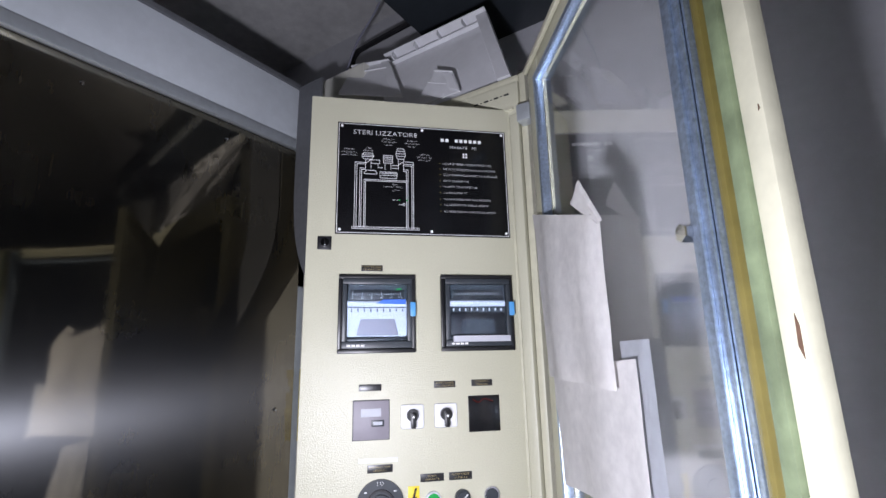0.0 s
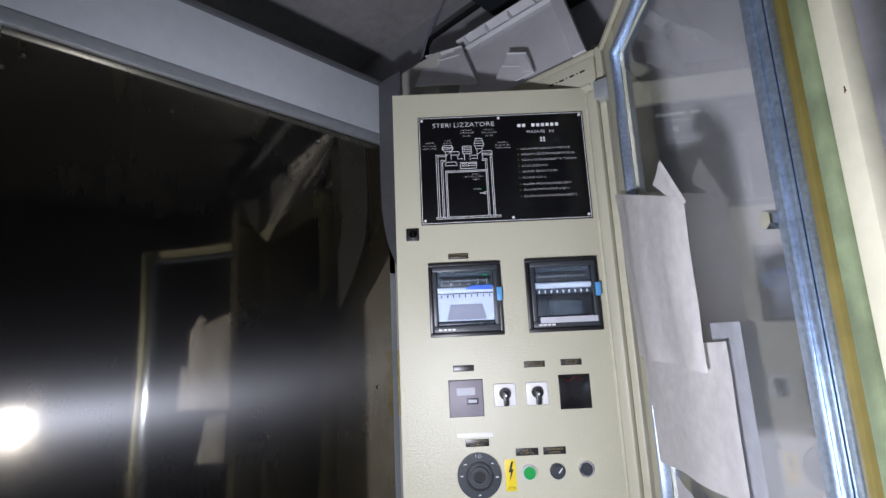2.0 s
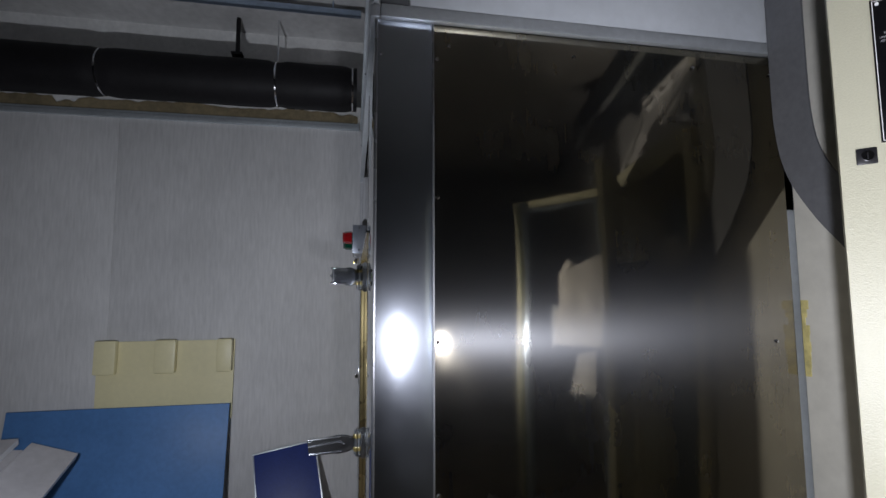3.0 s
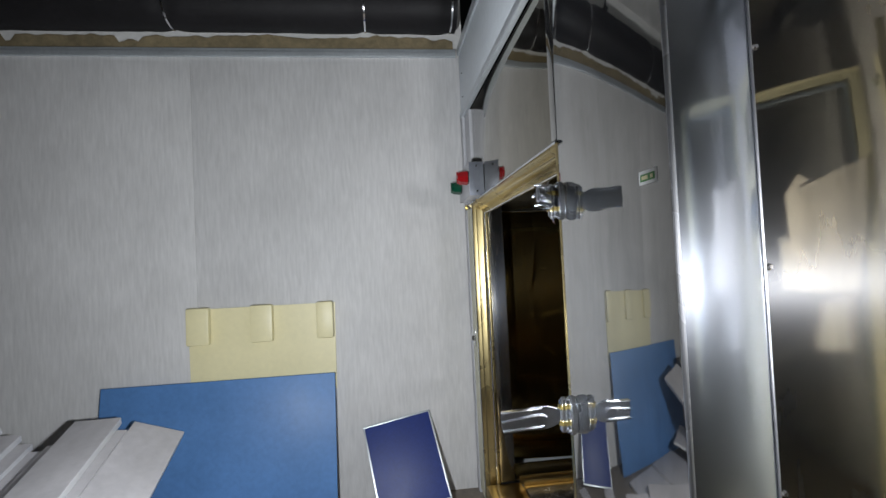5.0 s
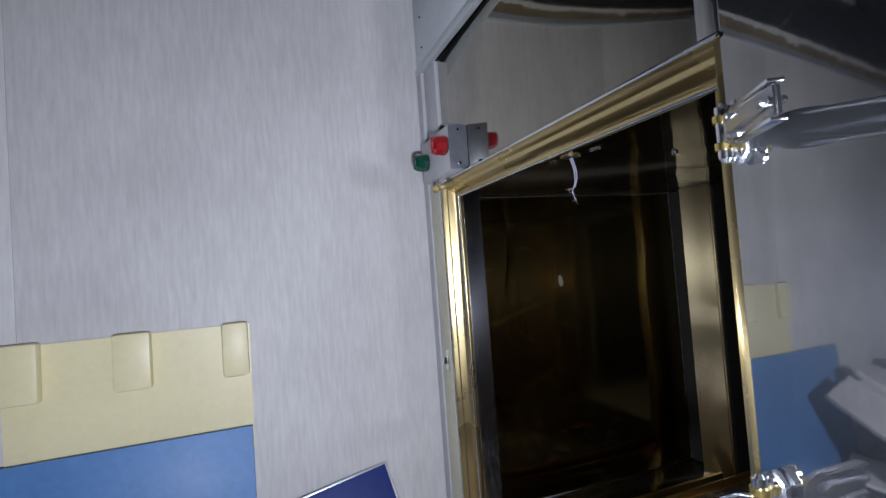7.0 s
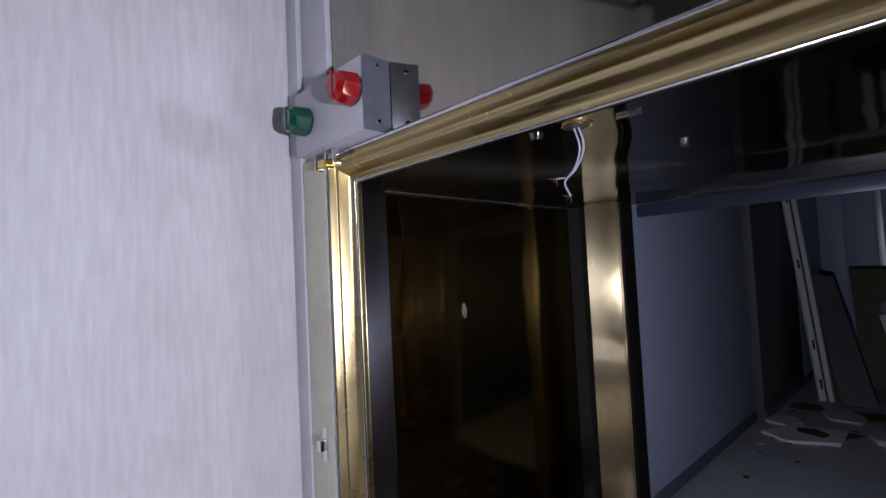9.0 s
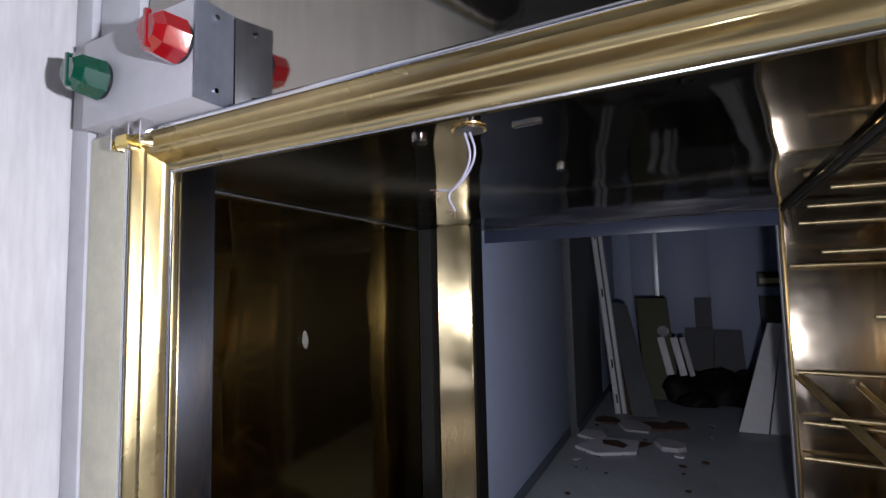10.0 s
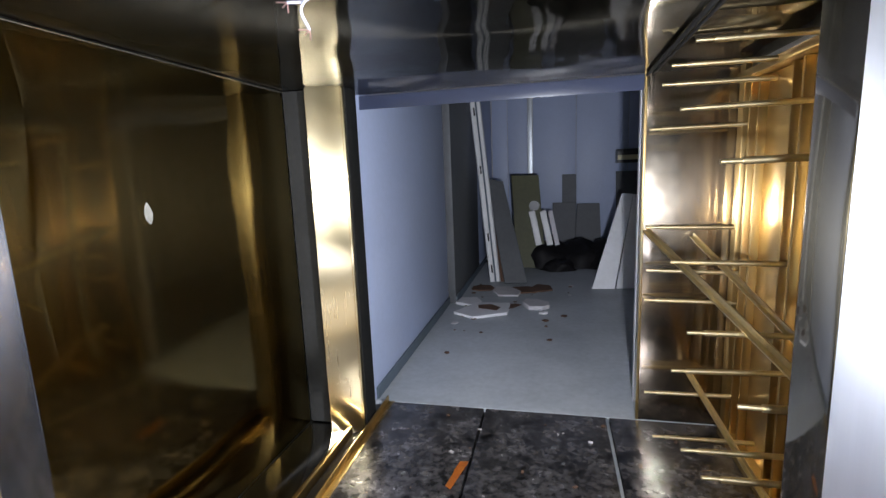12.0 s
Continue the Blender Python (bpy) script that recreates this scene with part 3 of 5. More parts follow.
part("lamp_hole_core", rod((-2.308, 0.050, CT - 0.0045), (-2.308, 0.050, CT - 0.002), 0.0225, 24), BLACK, ster)
part("ceiling_stud", rod((-2.400, 0.06, CT - 0.006), (-2.400, 0.06, CT + 0.001), 0.014, 16), CHROME, ster)
part("ceiling_stud", rod((-2.240, 0.36, CT - 0.008), (-2.240, 0.36, CT + 0.001), 0.010, 16), CHROME, ster)
part("ceiling_slot", box(-2.245, -2.20, 0.066, 0.074, CT - 0.005, CT + 0.001, 0.002), CHROME, ster)
for k, pts in enumerate([[(-2.310, 0.055, CT), (-2.303, 0.06, 1.372), (-2.320, 0.075, 1.347), (-2.352, 0.088, 1.325), (-2.382, 0.09, 1.325)],
                         [(-2.318, 0.055, CT), (-2.312, 0.062, 1.366), (-2.334, 0.078, 1.336), (-2.362, 0.088, 1.315), (-2.353, 0.09, 1.288)]]):
    w = thing("hanging_wire", "grey cable with bare ends hanging from the ceiling hole", "wire", group="chamber wires")
    part("sheath", tube(smooth_path(pts), 0.0019), CABLE, w)
    e = Vector(pts[-1])
    for j in range(3):
        part("bare_end", rod(e, e + Vector((-0.016 + 0.006 * j, 0.004 * j, 0.002 - 0.006 * j)), 0.0009, 6), COPPER, w)

# fascia over the sterilizer, with its aluminium edge
fas = thing("fascia", "pale sheet fascia with aluminium edging over the sterilizer", "fascia", kind="structure")
part("front_board", box(XW + 0.002, XS - 0.004, YF - 0.004, YF + 0.008, 1.918, 2.215, 0.002), FASCIA, fas)
part("front_edging", box(XW + 0.002, XS + 0.010, YF - 0.012, YF + 0.010, 1.888, 1.918, 0.003), ALU, fas)
part("upper_edging", box(XW + 0.016, XS - 0.004, YF - 0.014, YF + 0.012, 2.215, 2.26, 0.003), ALU, fas)
part("side_board", box(XS - 0.002, XS + 0.006, -0.05, 0.99, 1.918, 2.10, 0.002), FASCIA, fas)
part("side_edging", box(XS - 0.002, XS + 0.016, YF + 0.012, 0.99, 1.886, 1.918, 0.004), ALU, fas)
part("side_upper_edging", box(XS - 0.008, XS + 0.012, 0.30, 0.99, 2.10, 2.118, 0.003), SLATE, fas)
part("corner_upright", box(XS - 0.05, XS + 0.004, YF + 0.014, -0.052, 1.92, ROOF, 0.003), SLATE, fas)
bolt_ = mesh("rivet", rod((XW + 0.08, YF - 0.008, 2.10), (XW + 0.08, YF - 0.003, 2.10), 0.004, 8), BLACK, 40)
for x, z in ((0, 0), (0, -0.12), (0.9, 0.02)):
    r = new("rivet", bolt_)
    r.parent, r.location = fas, (x, 0, z)

# ---- the space beyond the chamber ----
setting("far_floor", box(-3.2, 0.6, CB + 0.006, 5.4, 0.0, CF - 0.004), FAR_FLOOR, "pale grey vinyl floor with dirt")
far = setting("wall_far_left", box(-3.0, -2.83, 1.44, 5.4, CF, ROOF), WALL_PLAIN, "grey panelled partition, tinted blue for the cold torchlight")
for a, b in ((1.228, 2.885), (2.892, 4.07), (4.076, 5.2)):
    part("wall_panel", box(-2.83, -2.812 if a < 2 else -2.76, a, b, CF, 2.4, 0.0015), DARK_PANEL if 2 < a < 4 else FAR_WALL, far)
setting("skirting", box(-2.811, -2.80, 1.352, 2.88, CF, CF + 0.055, 0.004), SKIRT, "dark slate skirting")
setting("skirting_rear", box(-2.759, -2.75, 2.895, 5.2, CF, CF + 0.055, 0.004), SKIRT)
back = setting("wall_far_back", box(-3.05, 0.6, 5.24, 5.4, 0, ROOF), WALL_PLAIN, "grey panelled rear wall, tinted blue for the cold torchlight")
for a, b in ((-2.75, -2.575), (-2.569, -2.345), (-2.28, -1.806), (-1.80, -1.25), (-1.244, 0.5)):
    part("wall_panel", box(a, b, 5.225, 5.24, CF, 2.4, 0.0015), FAR_WALL, back)
setting("rear_upright", box(-2.34, -2.285, 5.19, 5.225, CF, 2.4, 0.004), ALU, "bright aluminium upright")
setting("wall_far_right", box(-0.2, -0.05, 1.5, 5.24, 0, ROOF), WALL_PLAIN, "plain grey wall")
setting("wall_far_front", box(CL - 0.15, 0.0, 1.5, 1.53, CT + 0.002, ROOF), WALL_PLAIN, "wall above the rear opening")
setting("wall_far_front_right", box(BR + 0.012, 0.0, 1.5, 1.53, 0, CT), WALL_PLAIN)

# ---- control cabinet, its swung-out instrument door and the open glass door ----
cab = thing("control_cabinet", "cream enamelled steel control cabinet with its doors open", "cabinet", pose(-0.95, 0.965, 0))
W_, D_, H_ = 0.51, 0.30, 1.875
part("side_wall", box(0, 0.016, 0, D_, 0.0, H_, 0.004), CREAM_OLD, cab)
part("side_wall", box(W_ - 0.016, W_, 0, D_, 0.0, H_, 0.004), CREAM_OLD, cab)
part("back_wall", box(0.017, W_ - 0.017, D_ - 0.006, D_, 0.02, H_ - 0.02, 0.002), CREAM_OLD, cab)
part("top", box(0.017, W_ - 0.017, 0.001, D_ - 0.007, H_ - 0.018, H_, 0.004), CREAM_OLD, cab)
part("plinth", box(0.017, W_ - 0.017, 0.0, D_ - 0.007, 0.0, 0.10, 0.004), CREAM_OLD, cab)
part("lintel", box(0.017, W_ - 0.017, -0.004, 0.014, H_ - 0.105, H_ - 0.019, 0.004), CREAM, cab, "cream lintel with ventilation slots")
part("lintel_lip", box(0.03, W_ - 0.03, -0.010, -0.004, H_ - 0.092, H_ - 0.085, 0.002), CREAM_OLD, cab)
part("post", box(W_ - 0.040, W_ - 0.017, -0.012, 0.014, 0.101, H_ - 0.106, 0.005), CREAM, cab)
part("gutter", box(W_ - 0.056, W_ - 0.042, -0.006, 0.012, 0.101, H_ - 0.106, 0.005), CREAM_OLD, cab)
slot = mesh("vent_slot", box(-0.006, 0.006, -0.0055, -0.002, -0.002, 0.002, 0.001), BLACK)
for k in range(7):
    s = new("vent_slot", slot)
    s.scale = (1, 1, 1) if k % 2 == 0 else (0.3, 1, 0.7)
    s.parent, s.location = cab, (0.382 + 0.0135 * k, 0, H_ - 0.047)
part("lifting_eye", tube([(W_ - 0.03 + 0.016 * math.cos(a), 0.05, H_ + 0.018 + 0.018 * math.sin(a)) for a in [k * 0.4 for k in range(17)]], 0.0045), CHROME, cab, "steel lifting eye on the cabinet top")
part("hinge_block", box(W_ - 0.012, W_ + 0.020, -0.034, -0.001, 1.735, 1.776, 0.004), ALU, cab, "grey hinge block")
part("hinge_block", box(W_ - 0.012, W_ + 0.020, -0.034, -0.001, 0.45, 0.491, 0.004), ALU, cab)

part("mounting_plate", box(0.05, W_ - 0.06, D_ - 0.030, D_ - 0.022, 0.25, H_ - 0.14, 0.002), GALV, cab, "galvanised mounting plate inside the cabinet")
for x, z, w, h in ((0.10, 1.36, 0.16, 0.10), (0.29, 1.39, 0.10, 0.14), (0.10, 1.18, 0.07, 0.08), (0.22, 1.16, 0.20, 0.07), (0.10, 0.90, 0.30, 0.12)):
    part("relay", box(x, x + w, D_ - 0.11, D_ - 0.031, z, z + h, 0.004), WHITE, cab, "pale plastic relay block")
for z in (1.30, 1.08):
    part("cable_duct", box(0.06, W_ - 0.07, D_ - 0.085, D_ - 0.031, z, z + 0.04, 0.003), GREYPLATE, cab, "grey slotted cable duct")

PANEL = pose(-0.7612, 0.6917, 0, 0, 0, 44.32)
ip = thing("instrument_door", "cream enamelled inner door with recorders, switches and a mimic board, swung open", "control panel", PANEL)
PL, PR, PT, PB = -0.056, 0.404, 1.787, 0.13
bm = bmesh.new()
block(bm, PL, PR, 0, 0.003, PB, PT, 0.001)
for x0, x1, z0, z1 in ((PL, PL + 0.003, PB, PT), (PR - 0.003, PR, PB, PT), (PL, PR, PT - 0.003, PT), (PL, PR, PB, PB + 0.003)):
    block(bm, x0, x1, 0.003, 0.026, z0, z1)
part("panel_sheet", bm, CREAM, ip, "cream textured steel sheet")
part("stiffener", box(PR - 0.022, PR - 0.010, 0.004, 0.03, PB + 0.02, PT - 0.02, 0.002), CREAM_OLD, ip)
for z in (0.45, 1.44):
    part("stiffener", box(PL + 0.006, PR - 0.024, 0.004, 0.022, z, z + 0.018, 0.002), CREAM_OLD, ip)
for x in (0.022, 0.227):
    part("recorder_housing", box(x, x + 0.130, 0.004, 0.21, 1.250, 1.380, 0.004), BLACK, ip, "black recorder housing behind the door")
part("switch_body", box(0.062, 0.130, 0.004, 0.09, 0.93, 1.0, 0.004), BLACK, ip)
part("stop_peg", rod((0.385, -0.010, 0.865), (0.385, 0.0, 0.865), 0.006, 12), CHROME, ip)


def disc(x, z, r, y0, y1, seg=28):
    return rod((x, y0, z), (x, y1, z), r, seg)


def ring(x, z, r0, r1, y0, y1, seg=32):
    bm = bmesh.new()
    rows = []
    for r, y in ((r0, y1), (r0, y0), (r1, y0), (r1, y1)):
        rows.append([bm.verts.new((x + r * math.cos(2 * math.pi * k / seg), y, z + r * math.sin(2 * math.pi * k / seg))) for k in range(seg)])
    for a, b in zip(rows, rows[1:] + rows[:1]):
        for k in range(seg):
            bm.faces.new((a[k], a[(k + 1) % seg], b[(k + 1) % seg], b[k]))
    return bm


def line(bm, pts, w, y0, y1):
    """Engraved strokes along a polyline in x and z."""
    for (xa, za), (xb, zb) in zip(pts, pts[1:]):
        d = Vector((xb - xa, 0, zb - za))
        n = d.length
        m = Matrix.Translation((xa, 0, za)) @ Matrix.Rotation(-math.atan2(d.z, d.x), 4, "Y")
        block(bm, -w / 2, n + w / 2, y0, y1, -w / 2, w / 2, 0, m)
    return bm


# mimic board
mim = part("mimic_board", box(0.0, 0.373, -0.004, -0.0004, 1.4785, 1.728, 0.0008), ENGRAVED, ip, "black engraved mimic board with white lettering")
Y0, Y1 = -0.0046, -0.0040
bm = bmesh.new()
line(bm, [(0.003, 1.4815), (0.370, 1.4815), (0.370, 1.725), (0.003, 1.725), (0.003, 1.4815)], 0.0011, Y0, Y1)
part("border_line", bm, INK, mim)
sc = mesh("board_screw", disc(0, 0, 0.0028, -0.006, -0.004, 12), WHITE, 40)
for x, z in ((0.009, 1.719), (0.182, 1.719), (0.364, 1.719), (0.009, 1.4875), (0.200, 1.4875), (0.364, 1.4875)):
    s = new("board_screw", sc)
    s.parent, s.location = mim, (x, 0, z)


def px(x, y):
    """Board drawing coordinates: the drawing is 650 wide and 432 high, from its top left corner."""
    return (0.373 * x / 650, 1.728 - 0.2495 * y / 432)


def stroke(name, lists, w=0.0011):
    bm = bmesh.new()
    for pts in lists:
        line(bm, [px(*p) for p in pts], w, Y0, Y1)
    return part(name, bm, INK, mim)


stroke("duct_drawing", [[(66, 405), (66, 158), (104, 158)], [(73, 405), (73, 164), (104, 164)], [(84, 405), (84, 180), (104, 180)], [(90, 405), (90, 186), (104, 186)],
                        [(282, 405), (282, 158), (244, 158)], [(276, 405), (276, 164), (244, 164)], [(262, 405), (262, 180), (244, 180)], [(256, 405), (256, 186), (244, 186)]])
stroke("chamber_drawing", [[(100, 405), (100, 224), (262, 224), (262, 405)], [(105, 405), (105, 229), (257, 229), (257, 405)]])
stroke("base_drawing", [[(58, 404), (302, 404)], [(58, 412), (302, 412)], [(58, 404), (58, 412)], [(302, 404), (302, 412)]] + [[(60 + 6 * k, 411), (64 + 6 * k, 405)] for k in range(40)], 0.0007)
stroke("fan_drawing", [[(96, 120), (128, 120), (134, 132), (126, 144), (98, 144), (90, 132), (96, 120)], [(104, 144), (104, 178)], [(124, 144), (124, 178)], [(106, 160), (122, 146)],
                       [(92, 128), (132, 128)], [(92, 134), (132, 134)], [(126, 146), (156, 146), (156, 160), (126, 160)], [(150, 164), (150, 176), (168, 176)],
                       [(170, 126), (204, 126), (204, 156), (170, 156), (170, 126)], [(170, 133), (204, 133)], [(170, 140), (204, 140)], [(170, 148), (204, 148)], [(176, 156), (176, 182)], [(198, 156), (198, 182)],
                       [(222, 96), (246, 96), (254, 120), (246, 138), (222, 138), (216, 120), (222, 96)], [(220, 106), (250, 106)], [(218, 116), (252, 116)], [(218, 126), (252, 126)],
                       [(226, 138), (226, 178)], [(246, 138), (246, 178)], [(228, 160), (246, 146)], [(250, 148), (282, 148), (284, 158), (278, 164), (250, 164)], [(204, 164), (222, 164)], [(204, 176), (222, 176)]])
stroke("coil_drawing", [[(158, 192), (220, 192), (220, 216), (158, 216), (158, 192)]] + [[(162 + 12 * k, 199 + 8 * j), (168 + 12 * k, 195 + 8 * j), (174 + 12 * k, 199 + 8 * j)] for k in range(5) for j in range(2)]
       + [[(100, 196), (108, 188), (140, 188), (146, 196), (146, 202), (100, 202), (100, 196)]])
stroke("door_handle_drawing", [[(228, 316), (244, 316)], [(244, 312), (250, 312), (250, 320), (244, 320), (244, 312)]])


def board(text, x, y, size, align="LEFT", width=None):
    X, Z = px(x, y)
    return words("lettering", text, size, INK, mim, pose(X, -0.0043, Z), align, width)


board("STERI LIZZATORE", 178, 38, 0.0148, "CENTER", 0.138)
for y, t, w in ((147, "CICLO DI PRERISCALDO IN FUNZIONE", 190), (169, "CICLO DI STERILIZZAZIONE IN FUNZIONE", 206), (192, "CICLO DI RAFFREDDAMENTO IN FUNZIONE", 212), (216, "CICLO COMPLETATO", 99),
                (239, "ALLARME TERMICI MOTORI", 132), (263, "ALLARME MAX °C", 90), (289, "ALLARMI PRESSIONE INSUFFICIENTE", 184), (311, "ALLARME PORTA STERILE APERTA", 174), (337, "ALLARME PORTA NON STERILE APERTA", 202)):
    board(t, 396, y, 0.0064, "LEFT", 0.373 * w / 650)
    X, Z = px(384, y)
    part("signal_lamp", disc(X, Z, 0.0013, -0.0054, -0.004, 10), OLIVE, mim)
for t, x, y in (("SERRANDE", 44, 108), ("IMMISSIONE ARIA", 44, 120), ("APERTA  CHIUSA", 44, 131), ("FILTRO", 113, 100), ("ASSOLUTO", 113, 110), ("VENTOLA DI", 190, 60), ("RICIRCOLO ARIA", 190, 71),
                ("INC.  ESC.", 190, 84), ("VENTOLA DI", 278, 62), ("ESPULSIONE ARIA", 278, 73), ("INC.  ESC.", 278, 86), ("SERRANDA", 326, 116), ("ESPULSIONE ARIA", 326, 127), ("APERTA  CHIUSA", 326, 138),
                ("PORTA", 214, 240), ("NON STERILE  STERILE", 206, 250), ("APERTA", 216, 262), ("CHIUSA", 216, 300)):
    board(t, x, y, 0.0042, "CENTER")
for k in range(9):       # maker's name, as plain bars
    if k != 2:
        X, Z = px(396 + 18.5 * k, 50)
        part("maker_bar", box(X - 0.0036, X + 0.0036, Y0, Y1, Z - 0.0036, Z + 0.0036), INK, mim)
board("MASATE   MI", 478, 78, 0.0090, "CENTER", 0.060)
X, Z = px(484, 110)
for k in range(4):
    a = math.pi / 4 + k * math.pi / 2
    part("emblem_leaf", disc(X + 0.0045 * math.cos(a), Z + 0.0045 * math.sin(a), 0.0024, Y0, Y1, 12), INK, mim)
for x, y in ((216, 300 + 0), (244, 300)):
    X, Z = px(x + 14, y)
    part("signal_lamp", disc(X, Z, 0.0018, -0.0056, -0.004, 10), GREEN_DOT, mim)

# lock plate
lock = part("lock", box(-0.034, -0.006, -0.004, 0, 1.445, 1.473, 0.002), BLACK, ip, "black lock plate with a chrome barrel")
part("barrel", disc(-0.019, 1.459, 0.0085, -0.008, -0.003, 20), CHROME, lock)
part("keyway", box(-0.0198, -0.0182, -0.0088, -0.0075, 1.454, 1.464), BLACK, lock)


def recorder(x0, z0, second):
    """A chart recorder behind a window, 0.152 m square."""
    S = 0.1525
    x1, z1 = x0 + S, z0 + S + 0.002
    bm = bmesh.new()
    for a, b, c, d in ((x0, x1, z1 - 0.008, z1), (x0, x1, z0, z0 + 0.008), (x0, x0 + 0.007, z0 + 0.008, z1 - 0.008), (x1 - 0.007, x1, z0 + 0.008, z1 - 0.008)):
        block(bm, a, b, -0.012, 0, c, d, 0.0015)
    r = part("chart_recorder", bm, BLACK, ip, "black chart recorder with an empty paper tray" if second else "black chart recorder with loaded chart paper")
    bm = bmesh.new()
    for a, b, c, d in ((x0 + 0.008, x1 - 0.008, z1 - 0.020, z1 - 0.009), (x0 + 0.008, x1 - 0.008, z0 + 0.009, z0 + 0.022), (x0 + 0.008, x0 + 0.017, z0 + 0.022, z1 - 0.020), (x1 - 0.017, x1 - 0.008, z0 + 0.022, z1 - 0.020)):
        block(bm, a, b, -0.020, -0.004, c, d, 0.002)
    part("window_frame", bm, CHARCOAL, r)
    part("back_plate", box(x0 + 0.010, x1 - 0.010, -0.0032, -0.0008, z0 + 0.010, z1 - 0.010), CHARCOAL, r)
    w = part("window", box(x0 + 0.0175, x1 - 0.0175, -0.0165, -0.0150, z0 + 0.0225, z1 - 0.0205), SMOKED, r)
    w.visible_shadow = False
    part("clip", box(x1 - 0.012, x1 - 0.001, -0.024, -0.012, z0 + 0.070, z0 + 0.098, 0.002), SKY, r, "light blue latch clip")
    xa, xb = x0 + 0.018, x1 - 0.018
    part("scale_plate", box(xa + 0.006, xb - 0.004, -0.0075, -0.0034, z1 - 0.050, z1 - 0.030, 0.001), BLACK, r)
    bm = bmesh.new()
    for k in range(21):
        x = xa + 0.010 + (xb - xa - 0.022) * k / 20
        h = 0.006 if k % 4 == 0 else 0.003
        block(bm, x - 0.0004, x + 0.0004, -0.0081, -0.0076, z1 - 0.041, z1 - 0.041 + h)
    part("scale_marks", bm, INK, r)
    if not second:
        for k, t in enumerate(("0", "20", "40", "60", "80", "100")):
            words("scale_number", t, 0.0070, INK, r, pose(xa + 0.010 + (xb - xa - 0.022) * k / 5, -0.0079, z1 - 0.046), "CENTER")
        part("green_mark", box(xb - 0.020, xb - 0.010, -0.0079, -0.0074, z1 - 0.030, z1 - 0.0275), GREEN_DOT, r)
    part("paper_bar", rod((xa, -0.008, z0 + 0.096), (xb, -0.008, z0 + 0.096), 0.0065, 14), CHART, r)
    bm = bmesh.new()
    for k in range(9):
        x = xa + 0.008 + (xb - xa - 0.016) * k / 8
        block(bm, x - 0.0012, x + 0.0012, -0.0105, -0.0085, z0 + 0.080, z0 + 0.086)
    part("printed_marks", bm, INK if second else BLACK, r)
    if second:
        part("empty_tray", box(xa, xb, -0.0085, -0.0034, z0 + 0.032, z0 + 0.078, 0.002), BLACK, r)
        part("tray_shield", slab([(xa + 0.020, z0 + 0.034), (xb - 0.020, z0 + 0.034), (xb - 0.026, z0 + 0.064), (xa + 0.026, z0 + 0.064)], -0.0125, -0.0092, 0.001), CHARCOAL, r)
        part("paper_strip", box(x0 + 0.022, x1 - 0.012, -0.0215, -0.0195, z0 + 0.018, z0 + 0.030, 0.0005), CHART, r)
    else:
        part("chart_sheet", box(xa, xb, -0.0075, -0.0034, z0 + 0.032, z0 + 0.088, 0.001), CHART, r)
        part("pen_band", slab([(xa + 0.055, z0 + 0.096), (xb - 0.002, z0 + 0.094), (xb - 0.002, z0 + 0.104), (xa + 0.070, z0 + 0.104)], -0.0158, -0.0150), DEEP, r)
        part("sheet_tab", slab([(xa + 0.018, z0 + 0.034), (xb - 0.016, z0 + 0.034), (xb - 0.024, z0 + 0.066), (xa + 0.026, z0 + 0.066)], -0.0100, -0.0080, 0.001), GREYPLATE, r)
    part("feet_rail", box(xa, xb, -0.012, -0.0034, z0 + 0.0235, z0 + 0.0300, 0.001), BLACK, r)
    for k in range(4):     # maker's name, as a plain bar
        part("maker_bar", box(x0 + 0.018 + 0.009 * k, x0 + 0.025 + 0.009 * k, -0.0206, -0.0199, z0 + 0.0125, z0 + 0.0165), INK, r)


recorder(0.0105, 1.2385, False)
recorder(0.2155, 1.2395, True)


def tag(x, z, lines, w=0.043, h=0.0125, plain=False):
    t = part("label_plate", box(x - w / 2, x + w / 2, -0.0018, 0, z - h / 2, z + h / 2, 0.0005), BLACK, ip, "small black label plate with ochre letters")
    for k, s in enumerate(lines):
        words("letters", s, 0.0052, GOLD_INK, t, pose(x, -0.0020, z + (0.0028 if k == 0 else -0.0030) * (len(lines) > 1)), "CENTER", min(0.0032 * len(s), w * 0.9))


tag(0.076, 1.408, ["REGISTRATORE", "TEMPERATURA"])
tag(0.075, 1.174, ["ORE DI", "LAVORO"][:0])
tag(0.221, 1.176, ["COMMUTATORE", "VOLTMETRICO"])
tag(0.297, 1.177, ["CONTROLLO", "TENSIONE"])
tag(0.095, 1.028, ["INTERRUTTORE", "GENERALE"], 0.047, 0.014)
tag(0.193, 1.007, ["LINEA", "INSERITA"], 0.045, 0.014)
tag(0.248, 1.007, ["INSERZIONE", "COMANDI"], 0.045, 0.014)

meter = part("hour_meter", box(0.0435, 0.1115, -0.006, 0, 1.0795, 1.1505, 0.0025), GREYPLATE, ip, "grey plastic meter with a small display")
part("rim", box(0.0425, 0.1125, -0.0022, -0.0003, 1.0785, 1.1515, 0.0006), CHARCOAL, meter)
part("display", box(0.058, 0.096, -0.0068, -0.0055, 1.121, 1.136, 0.001), CHART, meter)
part("counter", box(0.078, 0.102, -0.0068, -0.0055, 1.103, 1.115, 0.001), CHARCOAL, meter)
part("counter_window", box(0.0815, 0.0985, -0.0074, -0.0064, 1.106, 1.112, 0.0005), CHART, meter)
